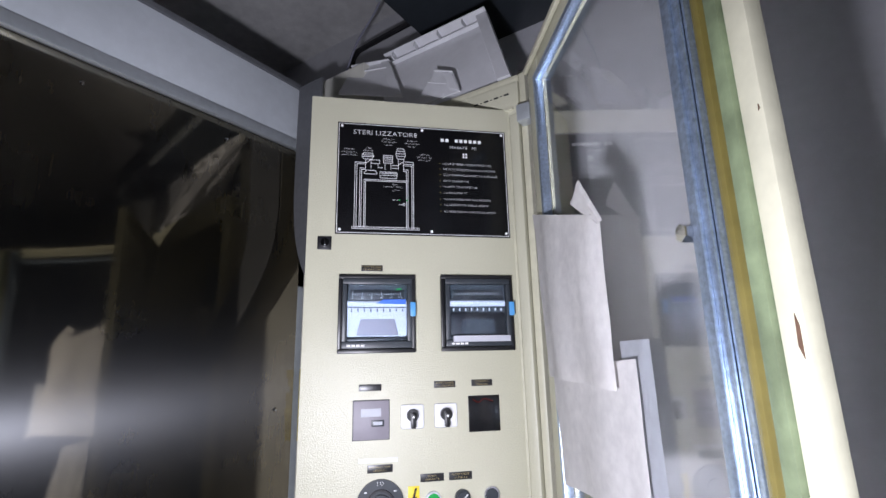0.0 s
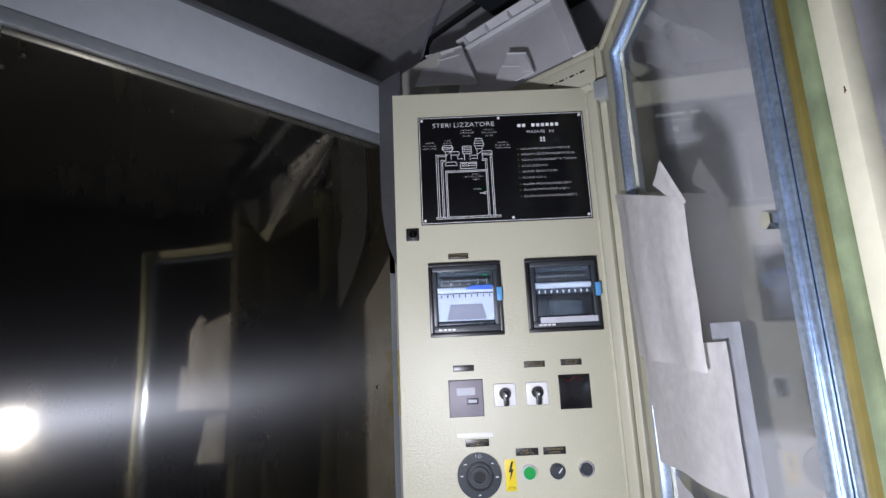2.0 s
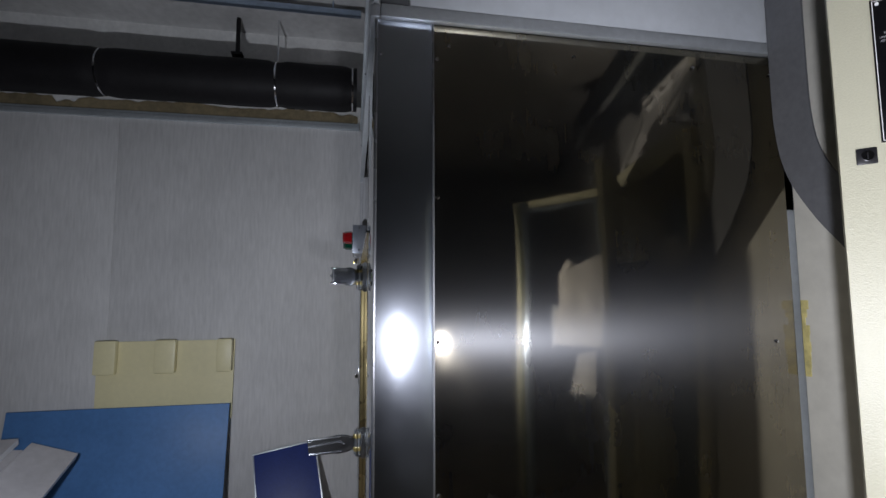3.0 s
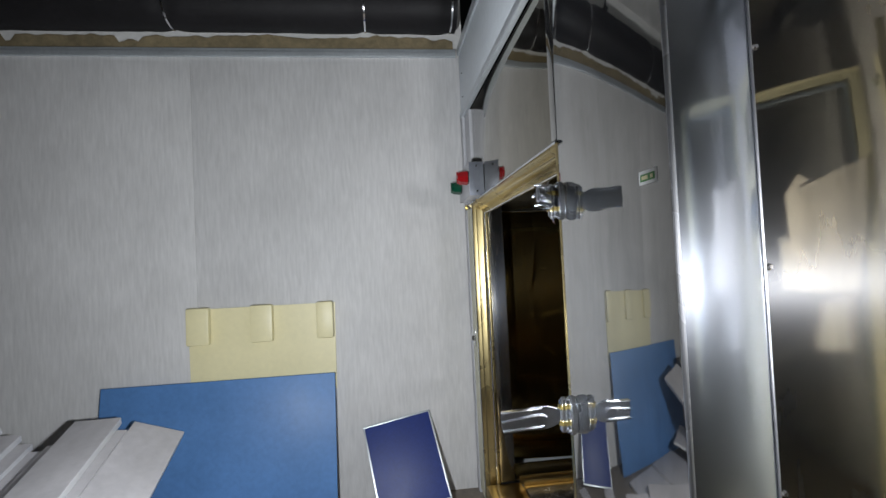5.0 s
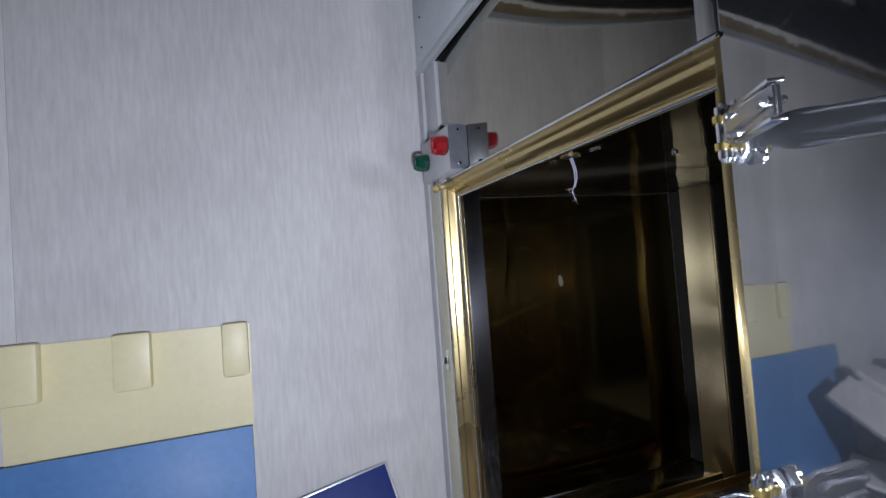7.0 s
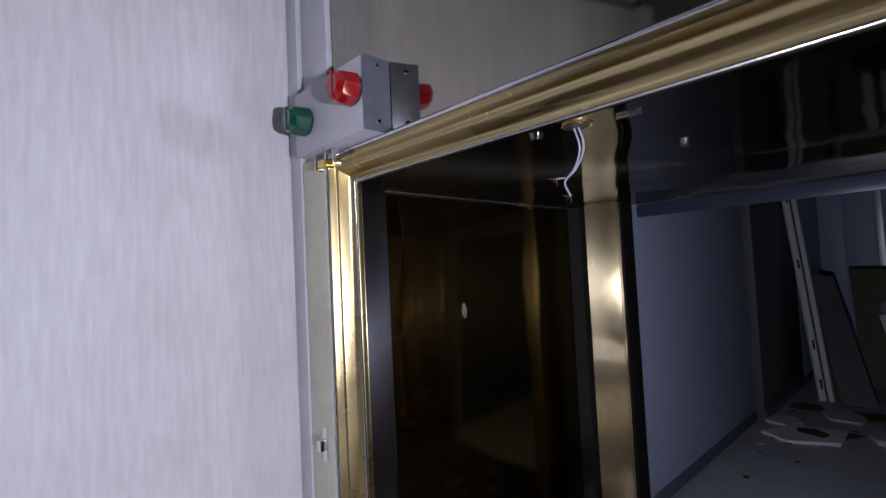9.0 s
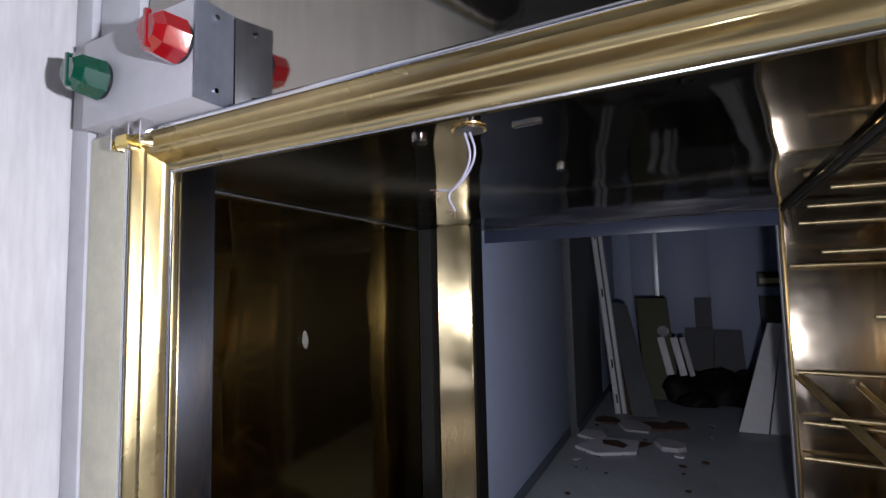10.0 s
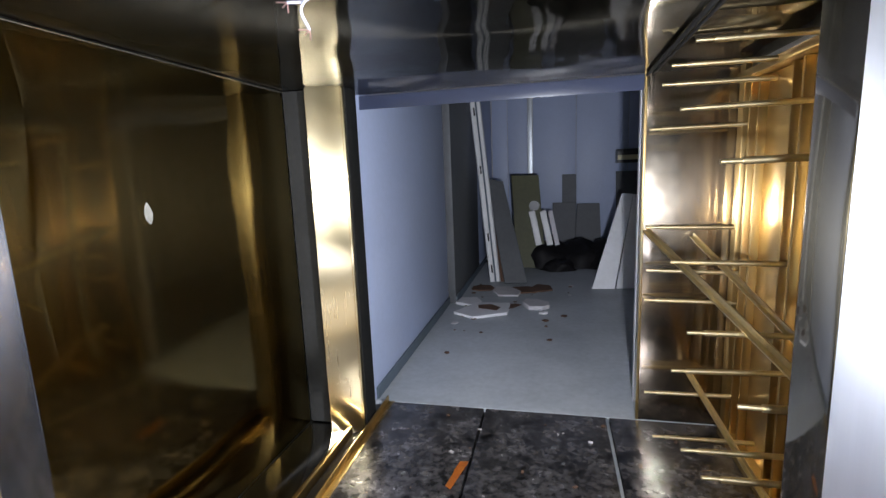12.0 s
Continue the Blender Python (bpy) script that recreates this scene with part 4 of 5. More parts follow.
for x in (0.156, 0.2215):
    sw = part("selector_switch", box(x - 0.0225, x + 0.0225, -0.005, 0, 1.0955, 1.1405, 0.005), WHITE, ip, "white selector switch with a black knob")
    part("collar", disc(x, 1.121, 0.0115, -0.013, -0.004, 24), BLACK, sw)
    part("knob", box(x - 0.0045, x + 0.0045, -0.024, -0.010, 1.098, 1.126, 0.002), BLACK, sw)
    part("pointer", disc(x, 1.119, 0.0022, -0.0255, -0.0235, 10), WHITE, sw)
part("white_strip_label", box(0.055, 0.128, -0.0009, 0, 1.0385, 1.0465, 0.0002), WHITE, ip)
vm = part("voltmeter_cutout", box(0.2675, 0.3315, -0.0025, 0, 1.0845, 1.1525, 0.001), ENGRAVED, ip, "black square window with dim wiring behind it")
part("wiring", tube(smooth_path([(0.276, -0.003, 1.146), (0.288, -0.004, 1.140), (0.30, -0.003, 1.146), (0.318, -0.003, 1.141)]), 0.0018), DISPLAY, vm)
ms = part("main_switch", disc(0.0955, 0.967, 0.0435, -0.006, 0, 40), CHARCOAL, ip, "round charcoal main switch with the handle missing")
part("outer_ring", ring(0.0955, 0.967, 0.027, 0.0235, -0.011, -0.006), BLACK, ms)
part("inner_ring", ring(0.0955, 0.967, 0.0185, 0.0115, -0.014, -0.006), CHARCOAL, ms)
part("shaft_hole", disc(0.0955, 0.967, 0.0115, -0.0075, -0.006, 24), BLACK, ms)
part("key_slot", box(0.0935, 0.0975, -0.0085, -0.007, 0.955, 0.968), BLACK, ms)
words("mark", "I O", 0.010, INK, ms, pose(0.0955, -0.0063, 1.003), "CENTER")
for a in (40, 140, 178, 268, 355):
    part("mark_bar", box(0.0955 + 0.035 * math.cos(radians(a)) - 0.0025, 0.0955 + 0.035 * math.cos(radians(a)) + 0.0025, -0.0066, -0.0058, 0.967 + 0.035 * math.sin(radians(a)) - 0.001, 0.967 + 0.035 * math.sin(radians(a)) + 0.001), INK, ms)
wl = part("warning_label", box(0.147, 0.1685, -0.0009, 0, 0.935, 0.994, 0.0002), YELLOW_TAG, ip, "yellow high-voltage warning label")
part("lightning", slab([(0.160, 0.990), (0.154, 0.970), (0.158, 0.971), (0.155, 0.953), (0.164, 0.976), (0.160, 0.975), (0.164, 0.990)], -0.0014, -0.0009), BLACK, wl)
words("letters", "380V", 0.0075, BLACK, wl, pose(0.1578, -0.0012, 0.941), "CENTER", 0.016)
b1 = part("green_lamp", ring(0.194, 0.969, 0.0145, 0.0115, -0.008, 0), ALU, ip, "round green indicator button")
part("lens", disc(0.194, 0.969, 0.0118, -0.011, -0.001), GREEN_DOT, b1)
b2 = part("rotary_switch", ring(0.250, 0.969, 0.0145, 0.0120, -0.008, 0), CHARCOAL, ip, "dark rotary switch with a white mark")
part("knob", disc(0.250, 0.969, 0.0122, -0.013, -0.001), CHARCOAL, b2)
part("mark_bar", box(-0.0011, 0.0011, -0.0138, -0.0128, -0.002, 0.010, 0, pose(0.252, 0, 0.969, 0, 40, 0)), INK, b2)
b3 = part("push_button", ring(0.307, 0.971, 0.0150, 0.0118, -0.008, 0), CHROME, ip, "dark push button in a bright ring")
part("cap", disc(0.307, 0.971, 0.0116, -0.010, -0.001), CHARCOAL, b3)

# glass door, hinged at the cabinet's post and swung wide open
GD = pose(-0.432, 0.938, 0, 0, 0, -50.91)
gd = thing("glass_door", "cream framed cabinet door with a large glass pane, swung open", "cabinet door", GD)
DT, DB, DE = 1.838, 0.10, 0.648
part("stile", box(0.030, 0.098, 0.0, 0.022, DB, DT, 0.004), CREAM, gd)
part("stile", box(0.624, DE, -0.012, 0.004, DB, DT, 0.004), CREAM_OLD, gd)
part("top_rail", box(0.099, 0.623, 0.0, 0.022, DT - 0.062, DT, 0.004), CREAM, gd)
part("bottom_rail", box(0.099, 0.623, 0.0, 0.022, DB, DB + 0.08, 0.004), CREAM, gd)
part("folded_edge", box(0.030, 0.623, -0.010, -0.0005, DT - 0.012, DT, 0.003), CREAM_OLD, gd)
pane = part("pane", box(0.099, 0.600, 0.010, 0.014, DB + 0.081, DT - 0.063), GLASS, gd, "clear glass pane")
pane.visible_shadow = False
part("pane_seal", frame_ring(0.085, 0.612, DT - 0.050, [(0, -0.001), (0.003, -0.007), (0.013, -0.007), (0.016, -0.001), (0.016, 0.009), (0, 0.009), (0, -0.001)], DB + 0.07, 1.0), GALV, gd, "blue-grey metal bead round the pane", 30)
bm = bmesh.new()
for x0, x1, y0, y1 in ((0.556, 0.560, -0.020, 0.006), (0.560, 0.586, -0.024, -0.020), (0.586, 0.590, -0.020, 0.006), (0.566, 0.578, -0.028, -0.024)):
    block(bm, x0, x1, y0, y1, DB + 0.03, DT - 0.02, 0.0012)
part("channel", bm, GALV, gd, "galvanised steel stiffening channel")
part("channel_bolt", rod((0.562, -0.036, 1.325), (0.562, -0.020, 1.325), 0.0085, 6), CHROME, gd)
part("channel_bolt", rod((0.562, -0.036, 0.62), (0.562, -0.020, 0.62), 0.0085, 6), CHROME, gd)
part("seal_bed", box(0.591, 0.602, -0.016, 0.006, DB + 0.02, DT - 0.014, 0.004), OLIVE, gd, "olive-brown bead strip")
part("glass_edge", box(0.6025, 0.6065, -0.010, 0.006, DB + 0.02, DT - 0.014, 0.001), GALV, gd)
part("seal", box(0.607, 0.6235, -0.016, 0.006, DB + 0.02, DT - 0.014, 0.005), SAGE, gd, "worn greenish rubber seal")
for z, w, h in ((1.40, 0.003, 0.004), (1.225, 0.008, 0.022), (1.02, 0.004, 0.006)):
    part("rust_spot", slab([(DE - w, z), (DE - 0.0045, z - 0.4 * h), (DE - 0.0042, z + 0.6 * h), (DE - 0.6 * w - 0.002, z + h)], -0.0126, -0.0118), RUST, gd)

# papers taped to the pane
pa = thing("paper_note", "creased off-white paper taped to the glass door", "paper", GD, "papers on the glass")
part("paper", sheet([(0.055, 1.500), (0.358, 1.405), (0.362, 1.180), (0.086, 1.190)], 0.006, 22, seed=3), PAPER, pa, m=pose(0, -0.012, 0))
part("folded_corner", sheet([(0.262, 1.452), (0.300, 1.478), (0.366, 1.395), (0.352, 1.392)], 0.003, 8, seed=9), PAPER, pa, m=pose(0, -0.015, 0))
pb = thing("paper_note", "thin grey sheet hanging below the creased paper", "paper", GD, "papers on the glass")
part("paper", sheet([(0.340, 1.240), (0.415, 1.240), (0.420, 1.020), (0.345, 1.060)], 0.002, 10, seed=4), mat("thin_sheet", (0.50, 0.52, 0.55), 0.6, 0, 40, 0.06, 0.1, 0.1, 5), pb, m=pose(0, 0.004, 0))
pc = thing("paper_note", "plain off-white sheet with a slanted lower edge", "paper", GD, "papers on the glass")
part("paper", sheet([(0.090, 1.205), (0.396, 1.218), (0.400, 1.036), (0.118, 1.020)], 0.004, 16, seed=6), PAPER, pc, m=pose(0, -0.004, 0))
pd = thing("paper_note", "white sheet low on the glass pane", "paper", GD, "papers on the glass")
part("paper", sheet([(0.150, 1.010), (0.260, 0.985), (0.300, 0.80), (0.160, 0.80)], 0.003, 10, seed=8), WHITE_SHEET, pd, m=pose(0, 0.002, 0))

# ---- on top of and above the cabinet ----


def cover(label, a, b, c, d, ribs, rim):
    """A white moulded cover standing tilted: foot left, foot right, top right, top left."""
    a, b, c, d = (Vector(p) for p in (a, b, c, d))
    x = (b - a).normalized()
    n = x.cross(d - a).normalized()
    if n.y > 0:
        n = -n
    t = thing("moulded_cover", label, "plastic cover", Matrix.Translation(a), "covers on the cabinet")

    def plate(name, pts, k0, k1):
        bm = bmesh.new()
        lo = [bm.verts.new(p - a + n * k0) for p in pts]
        hi = [bm.verts.new(p - a + n * k1) for p in pts]
        bm.faces.new(lo), bm.faces.new(hi[::-1])
        for k in range(len(pts)):
            bm.faces.new((lo[k], lo[(k + 1) % len(pts)], hi[(k + 1) % len(pts)], hi[k]))
        bmesh.ops.recalc_face_normals(bm, faces=bm.faces)
        bmesh.ops.bevel(bm, geom=list(bm.edges), offset=0.0008, segments=1, affect="EDGES")
        part(name, bm, WHITE_SHEET, t)
    plate("sheet", (a, b, c, d), -0.004, 0.0)
    up, rt = (d - a).normalized(), (c - d).normalized()
    plate("rim", (d - up * 0.004, c - up * 0.004, c, d), 0.0005, rim)
    plate("rim", (d - up * 0.040, c - up * 0.040, c - up * 0.036, d - up * 0.036), 0.0005, rim * 0.5)
    plate("side_rim", (b - rt * 0.035, b, c - up * 0.005, c - up * 0.005 - rt * 0.035), 0.0005, rim * 0.6)
    for k in range(ribs):
        p = d + (c - d) * (k + 0.4) / (ribs + 0.3)
        plate("rib", (p - up * 0.035, p - up * 0.035 + rt * 0.004, p - up * 0.005 + rt * 0.004, p - up * 0.005), 0.0005, rim * 0.9)


cover("large white moulded cover tilted on the cabinet top", (-0.900, 0.985, 1.882), (-0.480, 0.990, 1.880), (-0.592, 1.10, 2.188), (-0.965, 1.10, 2.187), 4, 0.030)
cover("small white cover standing crooked on the cabinet", (-1.05, 0.960, 2.03), (-0.80, 0.965, 1.935), (-0.90, 1.03, 2.12), (-1.06, 1.03, 2.16), 0, 0.012)
cover("small white cover lying low on the cabinet edge", (-0.76, 0.955, 1.880), (-0.61, 0.955, 1.880), (-0.64, 0.975, 1.955), (-0.70, 0.98, 1.985), 0, 0.006)
ws = thing("folded_sheet", "white folded sheet lying on the cabinet top", "paper", pose(-0.97, 0.975, 1.880, 4, -3, 10), "covers on the cabinet")
part("leaf", sheet([(0, 0), (0.30, 0), (0.28, 0.06), (0.04, 0.06)], 0.006, 10, seed=12), WHITE_SHEET, ws, m=pose(0, 0.02, 0.003, -70, 0, 0))
part("leaf", box(0.0, 0.28, 0.0, 0.12, 0, 0.004, 0.001), WHITE_SHEET, ws)
st = thing("rubber_strap", "dark grey rubber strip hanging beside the steel side", "strap")
bm = bmesh.new()
pts = smooth_path([(-1.149, 0.935, 2.093), (-1.152, 0.936, 1.85), (-1.150, 0.938, 1.67), (-1.128, 0.940, 1.555), (-1.07, 0.942, 1.45), (-1.0, 0.944, 1.36), (-0.94, 0.946, 1.28)], 8)
rows = []
for k, p in enumerate(pts):
    t = (pts[min(k + 1, len(pts) - 1)] - pts[max(k - 1, 0)]).normalized()
    n = Vector((-t.z, 0, t.x)) * 0.052
    rows.append([bm.verts.new(p + n * s + Vector((0, y, 0))) for s, y in ((-1, 0), (1, 0), (1, 0.006), (-1, 0.006))])
for a, b in zip(rows, rows[1:]):
    for k in range(4):
        bm.faces.new((a[k], a[(k + 1) % 4], b[(k + 1) % 4], b[k]))
part("strip", bm, SLATE, st, smooth=60)
w = thing("loose_wire", "thin pale wire curling down from the ceiling", "wire")
part("wire", tube(smooth_path([(-1.02, 1.15, ROOF), (-0.98, 1.12, 2.60), (-1.03, 1.12, 2.45), (-1.12, 1.11, 2.33), (-1.17, 1.10, 2.20)]), 0.004), CABLE, w)
p = thing("bent_pipe", "thin black bent pipe behind the cabinet top", "pipe")
part("tube", tube(smooth_path([(-1.29, 1.252, 2.20), (-1.285, 1.252, 2.37), (-1.262, 1.252, 2.425), (-1.20, 1.252, 2.436), (-0.81, 1.252, 2.452), (-0.30, 1.252, 2.50)]), 0.011), BLACK, p)
u = thing("hanging_unit", "dark grey metal equipment box hung under the ceiling", "equipment")
part("casing", box(-0.985, 0.30, 1.07, 1.60, 2.42, 2.62, 0.01), CHARCOAL, u)
part("bottom_edge", box(-0.99, 0.305, 1.055, 1.069, 2.40, 2.44, 0.004), ALU, u)
for x in (-0.7, 0.1):
    part("hanger", rod((x, 1.3, 2.62), (x, 1.3, ROOF), 0.006, 8), CHROME, u)
# solid black block added in place of the unlit space under the ceiling
setting("soffit", box(-0.86, 1.55, 1.28, 1.9, 2.63, ROOF - 0.002), BLACK, "black block standing in for the darkness above the cabinet")

# ---- signal box, hinges, label and clips on the sterilizer's front ----
sb = thing("signal_box", "grey sheet-metal box with a red and a green lamp", "signal light")
part("housing", box(-2.897, -2.622, -0.182, YF + 0.013, 1.437, 1.582, 0.002), WALL_PLAIN, sb)
part("side_cover", box(-2.6205, -2.618, -0.183, YF + 0.015, 1.436, 1.583, 0.0006), COVER, sb, "polished end cover")
for z in (1.455, 1.565):
    part("cover_screw", rod((-2.618, -0.150, z), (-2.614, -0.150, z), 0.004, 8), CHROME, sb)


def lamp(x, z, lens, parent, label):
    b = part("lamp_base", disc(x, z, 0.030, -0.188, -0.182, 24), BLACK, parent)
    bm = bmesh.new()
    bar(bm, (x, -0.188, z), (x, -0.222, z), 0.034, 8, 0.031)
    bar(bm, (x, -0.222, z), (x, -0.232, z), 0.031, 8, 0.020)
    part("lens", bm, lens, b, label, 20)
    part("lens_rib", box(x - 0.004, x + 0.004, -0.234, -0.200, z - 0.026, z + 0.026, 0.002, pose(0, 0, 0)), lens, b)


lamp(-2.650, 1.520, RED_LENS, sb, "red faceted lamp lens")
lamp(-2.842, 1.506, GREEN_LENS, sb, "green faceted lamp lens")
lt = thing("door_latch", "small chromed latch striker above the door jamb", "latch")
for x in (-2.835, -2.79, -2.76):
    part("bracket", box(x - 0.002, x + 0.002, -0.170, YF - 0.017, 1.395, 1.436, 0.001), CHROME, lt)
part("pin", rod((-2.84, -0.16, 1.415), (-2.755, -0.16, 1.415), 0.004, 8), CHROME, lt)
part("cam", box(-2.815, -2.785, -0.176, -0.150, 1.396, 1.414, 0.004, None), BRASS, lt)
jc = part("jamb_catch", box(-2.895, -2.875, YF - 0.011, YF - 0.0061, 0.735, 0.815, 0.002), CHROME, ster, "small steel catch on the cream jamb plate")
part("hook", box(-2.889, -2.872, -0.162, YF - 0.0115, 0.765, 0.79, 0.003), CHROME, jc)


def hinge(x, z, turn, label, dip=0):
    """A chromed hinge left behind by the missing door: a saddle on the front sheet, a knuckle and a ribbed leaf standing out."""
    h = thing("strap_hinge", label, "hinge", pose(x, YF, z), "door hinges")
    k = part("knuckle", rod((0, -0.026, -0.036), (0, -0.026, 0.036), 0.010, 14), HINGE, h)
    part("washer", rod((0, -0.026, -0.024), (0, -0.026, -0.014), 0.0135, 14), BRASS, k)
    part("washer", rod((0, -0.026, 0.014), (0, -0.026, 0.024), 0.0135, 14), BRASS, k)
    part("pin_head", rod((0, -0.026, 0.036), (0, -0.026, 0.042), 0.0075, 12, 0.004), HINGE, k)
    part("pin_foot", rod((0, -0.026, -0.042), (0, -0.026, -0.036), 0.005, 12, 0.0075), HINGE, k)
    part("saddle", slab([(-0.012, -0.034), (0.012, -0.048), (0.026, -0.030), (0.026, 0.030), (0.012, 0.048), (-0.012, 0.034)], -0.016, -0.001, 0.003), HINGE, h)
    for sz in (-0.036, 0.036):
        part("saddle_bolt", rod((0.012, -0.022, sz), (0.012, -0.016, sz), 0.0055, 8), HINGE, h)
    m = pose(0, -0.026, 0, 0, dip, turn)
    l = part("leaf", slab([(0.008, -0.017), (0.036, -0.027), (0.060, -0.028), (0.150, -0.018), (0.150, 0.018), (0.060, 0.028), (0.036, 0.027), (0.008, 0.017)], -0.004, 0.004, 0.003), HINGE, h, m=m)
    part("rib", slab([(0.040, 0.004), (0.055, 0.010), (0.148, 0.004), (0.148, -0.004), (0.055, -0.010), (0.040, -0.004)], -0.011, -0.0045, 0.002), HINGE, l)
    part("rib", slab([(0.040, 0.004), (0.055, 0.010), (0.148, 0.004), (0.148, -0.004), (0.055, -0.010), (0.040, -0.004)], 0.0045, 0.011, 0.002), HINGE, l)
    for sz in (-0.0185, 0.0185):
        part("lip", box(0.050, 0.148, -0.009, 0.009, sz * 1.15 - 0.0025, sz * 1.15 + 0.0025, 0.0015), HINGE, l)
    for sx, sz in ((0.046, 0.012), (0.132, 0.0), (0.046, -0.012)):
        part("bolt", rod((sx, -0.015, sz), (sx, -0.004, sz), 0.0045, 8), HINGE, l)


hinge(-1.676, 1.283, -31, "chromed strap hinge folded back towards the front sheet")
hinge(-1.672, 0.776, -97, "chromed strap hinge with its leaf standing straight out", 5)
lb = thing("front_label", "small white and green sticker on the front sheet", "label")
part("sticker", box(-1.322, -1.268, YF - 0.0008, YF - 0.0002, 1.261, 1.284, 0.0002), WHITE, lb)
part("green_band", box(-1.317, -1.274, YF - 0.0013, YF - 0.0008, 1.266, 1.278), TAG_GREEN, lb)
part("print_bar", box(-1.312, -1.294, YF - 0.0017, YF - 0.0013, 1.269, 1.275), YELLOW, lb)
part("print_bar", box(-1.286, -1.279, YF - 0.0017, YF - 0.0013, 1.269, 1.275), YELLOW, lb)

# ---- pipe under the ceiling ----
pp = thing("insulated_pipe", "thick black foam-insulated pipe with steel bands, hung along the wall", "pipe")
AX, AZ = -2.872, 2.408
n = 80
pts, rad = [], []
for k in range(n + 1):
    y = -2.74 + 2.57 * k / n
    pts.append((AX, y, AZ))
    pinch = sum(0.010 * math.exp(-((y - b) / 0.03) ** 2) for b in (-1.49, -0.61, -0.195))
    rad.append(0.128 + 0.005 * noise.noise(Vector((y * 3.3, 1, 0))) + 0.003 * noise.noise(Vector((y * 14, 2, 0))) - pinch)
part("insulation", tube(pts, rad, 28), RUBBER, pp, smooth=60)
for b in (-1.49, -0.61, -0.195):
    part("band", ring(0, 0, 0.123, 0.116, -0.004, 0.004, 36), CHROME, pp, m=pose(AX, b, AZ))
part("elbow", tube(smooth_path([(AX, -2.55, AZ), (AX + 0.02, -2.52, 2.50), (AX + 0.04, -2.50, 2.65), (AX + 0.04, -2.50, ROOF)]), 0.17, 20), RUBBER, pp, smooth=60)
part("bare_end", tube([(AX, -2.99 + 0.02 * k, AZ + 0.01) for k in range(14)], [0.108 + 0.004 * (k % 2) for k in range(14)], 24), mat("bare_duct_metal", (0.45, 0.45, 0.46), 0.35, 0.9, 30, 0.15, 0.2, 0.2, 6), pp, "bare metal duct end")
for b in (-0.61, -2.15):
    part("hanger_rod", rod((AX + 0.02, b, AZ + 0.12), (AX + 0.02, b, ROOF), 0.004, 8), CHROME, pp)
part("hanger_saddle", box(AX - 0.03, AX + 0.03, -0.86, -0.80, AZ + 0.15, AZ + 0.165, 0.004), RUBBER, pp)
part("hanger_saddle", rod((AX, -0.83, AZ + 0.12), (AX, -0.83, ROOF), 0.012, 8), RUBBER, pp)
ct = thing("ceiling_strut", "thin galvanised strut under the ceiling", "strut")
part("channel", box(-2.63, -2.60, -2.99, YF - 0.02, ROOF - 0.075, ROOF - 0.045, 0.002), GALV, ct)
for y in (-2.4, -1.3, -0.3):
    part("drop_rod", rod((-2.615, y, ROOF - 0.05), (-2.615, y, ROOF), 0.004, 8), GALV, ct)

# ---- boards against the grey wall ----
bb = thing("blue_board", "large light blue board leaning against the grey wall", "board", pose(-2.845, -1.875, 0.002, 0, 0, 90) @ pose(0, 0, 0, -9.5, 0, 0))
part("board", box(0, 1.05, -0.006, 0.006, 0.0, 0.652, 0.004), BLUE, bb)
yb = thing("moulded_tray", "cream moulded plastic tray standing behind the blue board", "tray", pose(-2.985, -1.508, 0.32, 0, 0, 90) @ pose(0, 0, 0, -1.5, 0, 0))
part("sheet", slab([(0.05, -0.30), (0.60, -0.30), (0.60, 0.20), (0.685, 0.24), (0.69, 0.66), (0, 0.66), (0.01, 0.20), (0.05, 0.18)], -0.003, 0.003), YELLOW, yb)
for x0, x1 in ((0.0, 0.108), (0.290, 0.398), (0.600, 0.684)):
    part("boss", box(x0 + 0.002, x1, -0.046, -0.0035, 0.49, 0.668, 0.013), YELLOW, yb)
nb = thing("navy_board", "navy blue board with a pale metal edge, tilted against the wall", "board", pose(-2.775, -0.630, 0.006, 0, 0, 90) @ pose(0, 0, 0, -29, 0, 0) @ pose(0, 0, 0.0, 0, -10.5, 0))
part("board", box(0.008, 0.327, -0.004, 0.004, 0.008, 0.405, 0.001), NAVY, nb)
for a, b, c, d in ((0, 0.335, 0, 0.0075), (0, 0.335, 0.4055, 0.413), (0, 0.0075, 0.0077, 0.4053), (0.3275, 0.335, 0.0077, 0.4053)):
    part("edge", box(a, b, -0.006, 0.006, c, d, 0.001), ALU, nb)


def plank_thing(a, b, width, side, label, h=0.028):
    """A white sheet-metal tray panel from a to b, its width towards side."""
    a, b, s = Vector(a), Vector(b), Vector(side)
    x = (b - a).normalized()
    s = (s - x * s.dot(x)).normalized()
    z = x.cross(s)
    if z.z < 0:
        z = -z
    y = z.cross(x)
    k = 1 if y.dot(s) > 0 else -1
    m = Matrix((x, y, z)).transposed().to_4x4()
    m.translation = a
    t = thing("tray_panel", label, "panel", m, "fallen panels")
    n = (b - a).length
    y0, y1 = (0, width) if k > 0 else (-width, 0)
    part("face", box(0, n, y0, y1, h - 0.003, h, 0.001), GREY_PANEL, t)
    part("flange", box(0, n, y0, y0 + 0.003, 0, h - 0.0035, 0.001), WHITE_SHEET, t)
    part("flange", box(0, n, y1 - 0.003, y1, 0, h - 0.0035, 0.001), WHITE_SHEET, t)
    part("end_flange", box(n - 0.003, n, y0 + 0.0035, y1 - 0.0035, 0, h - 0.0035, 0.001), WHITE_SHEET, t)


lean = Vector((0.966, 0.090, -0.240))       # the heap's long panels slope away from the wall
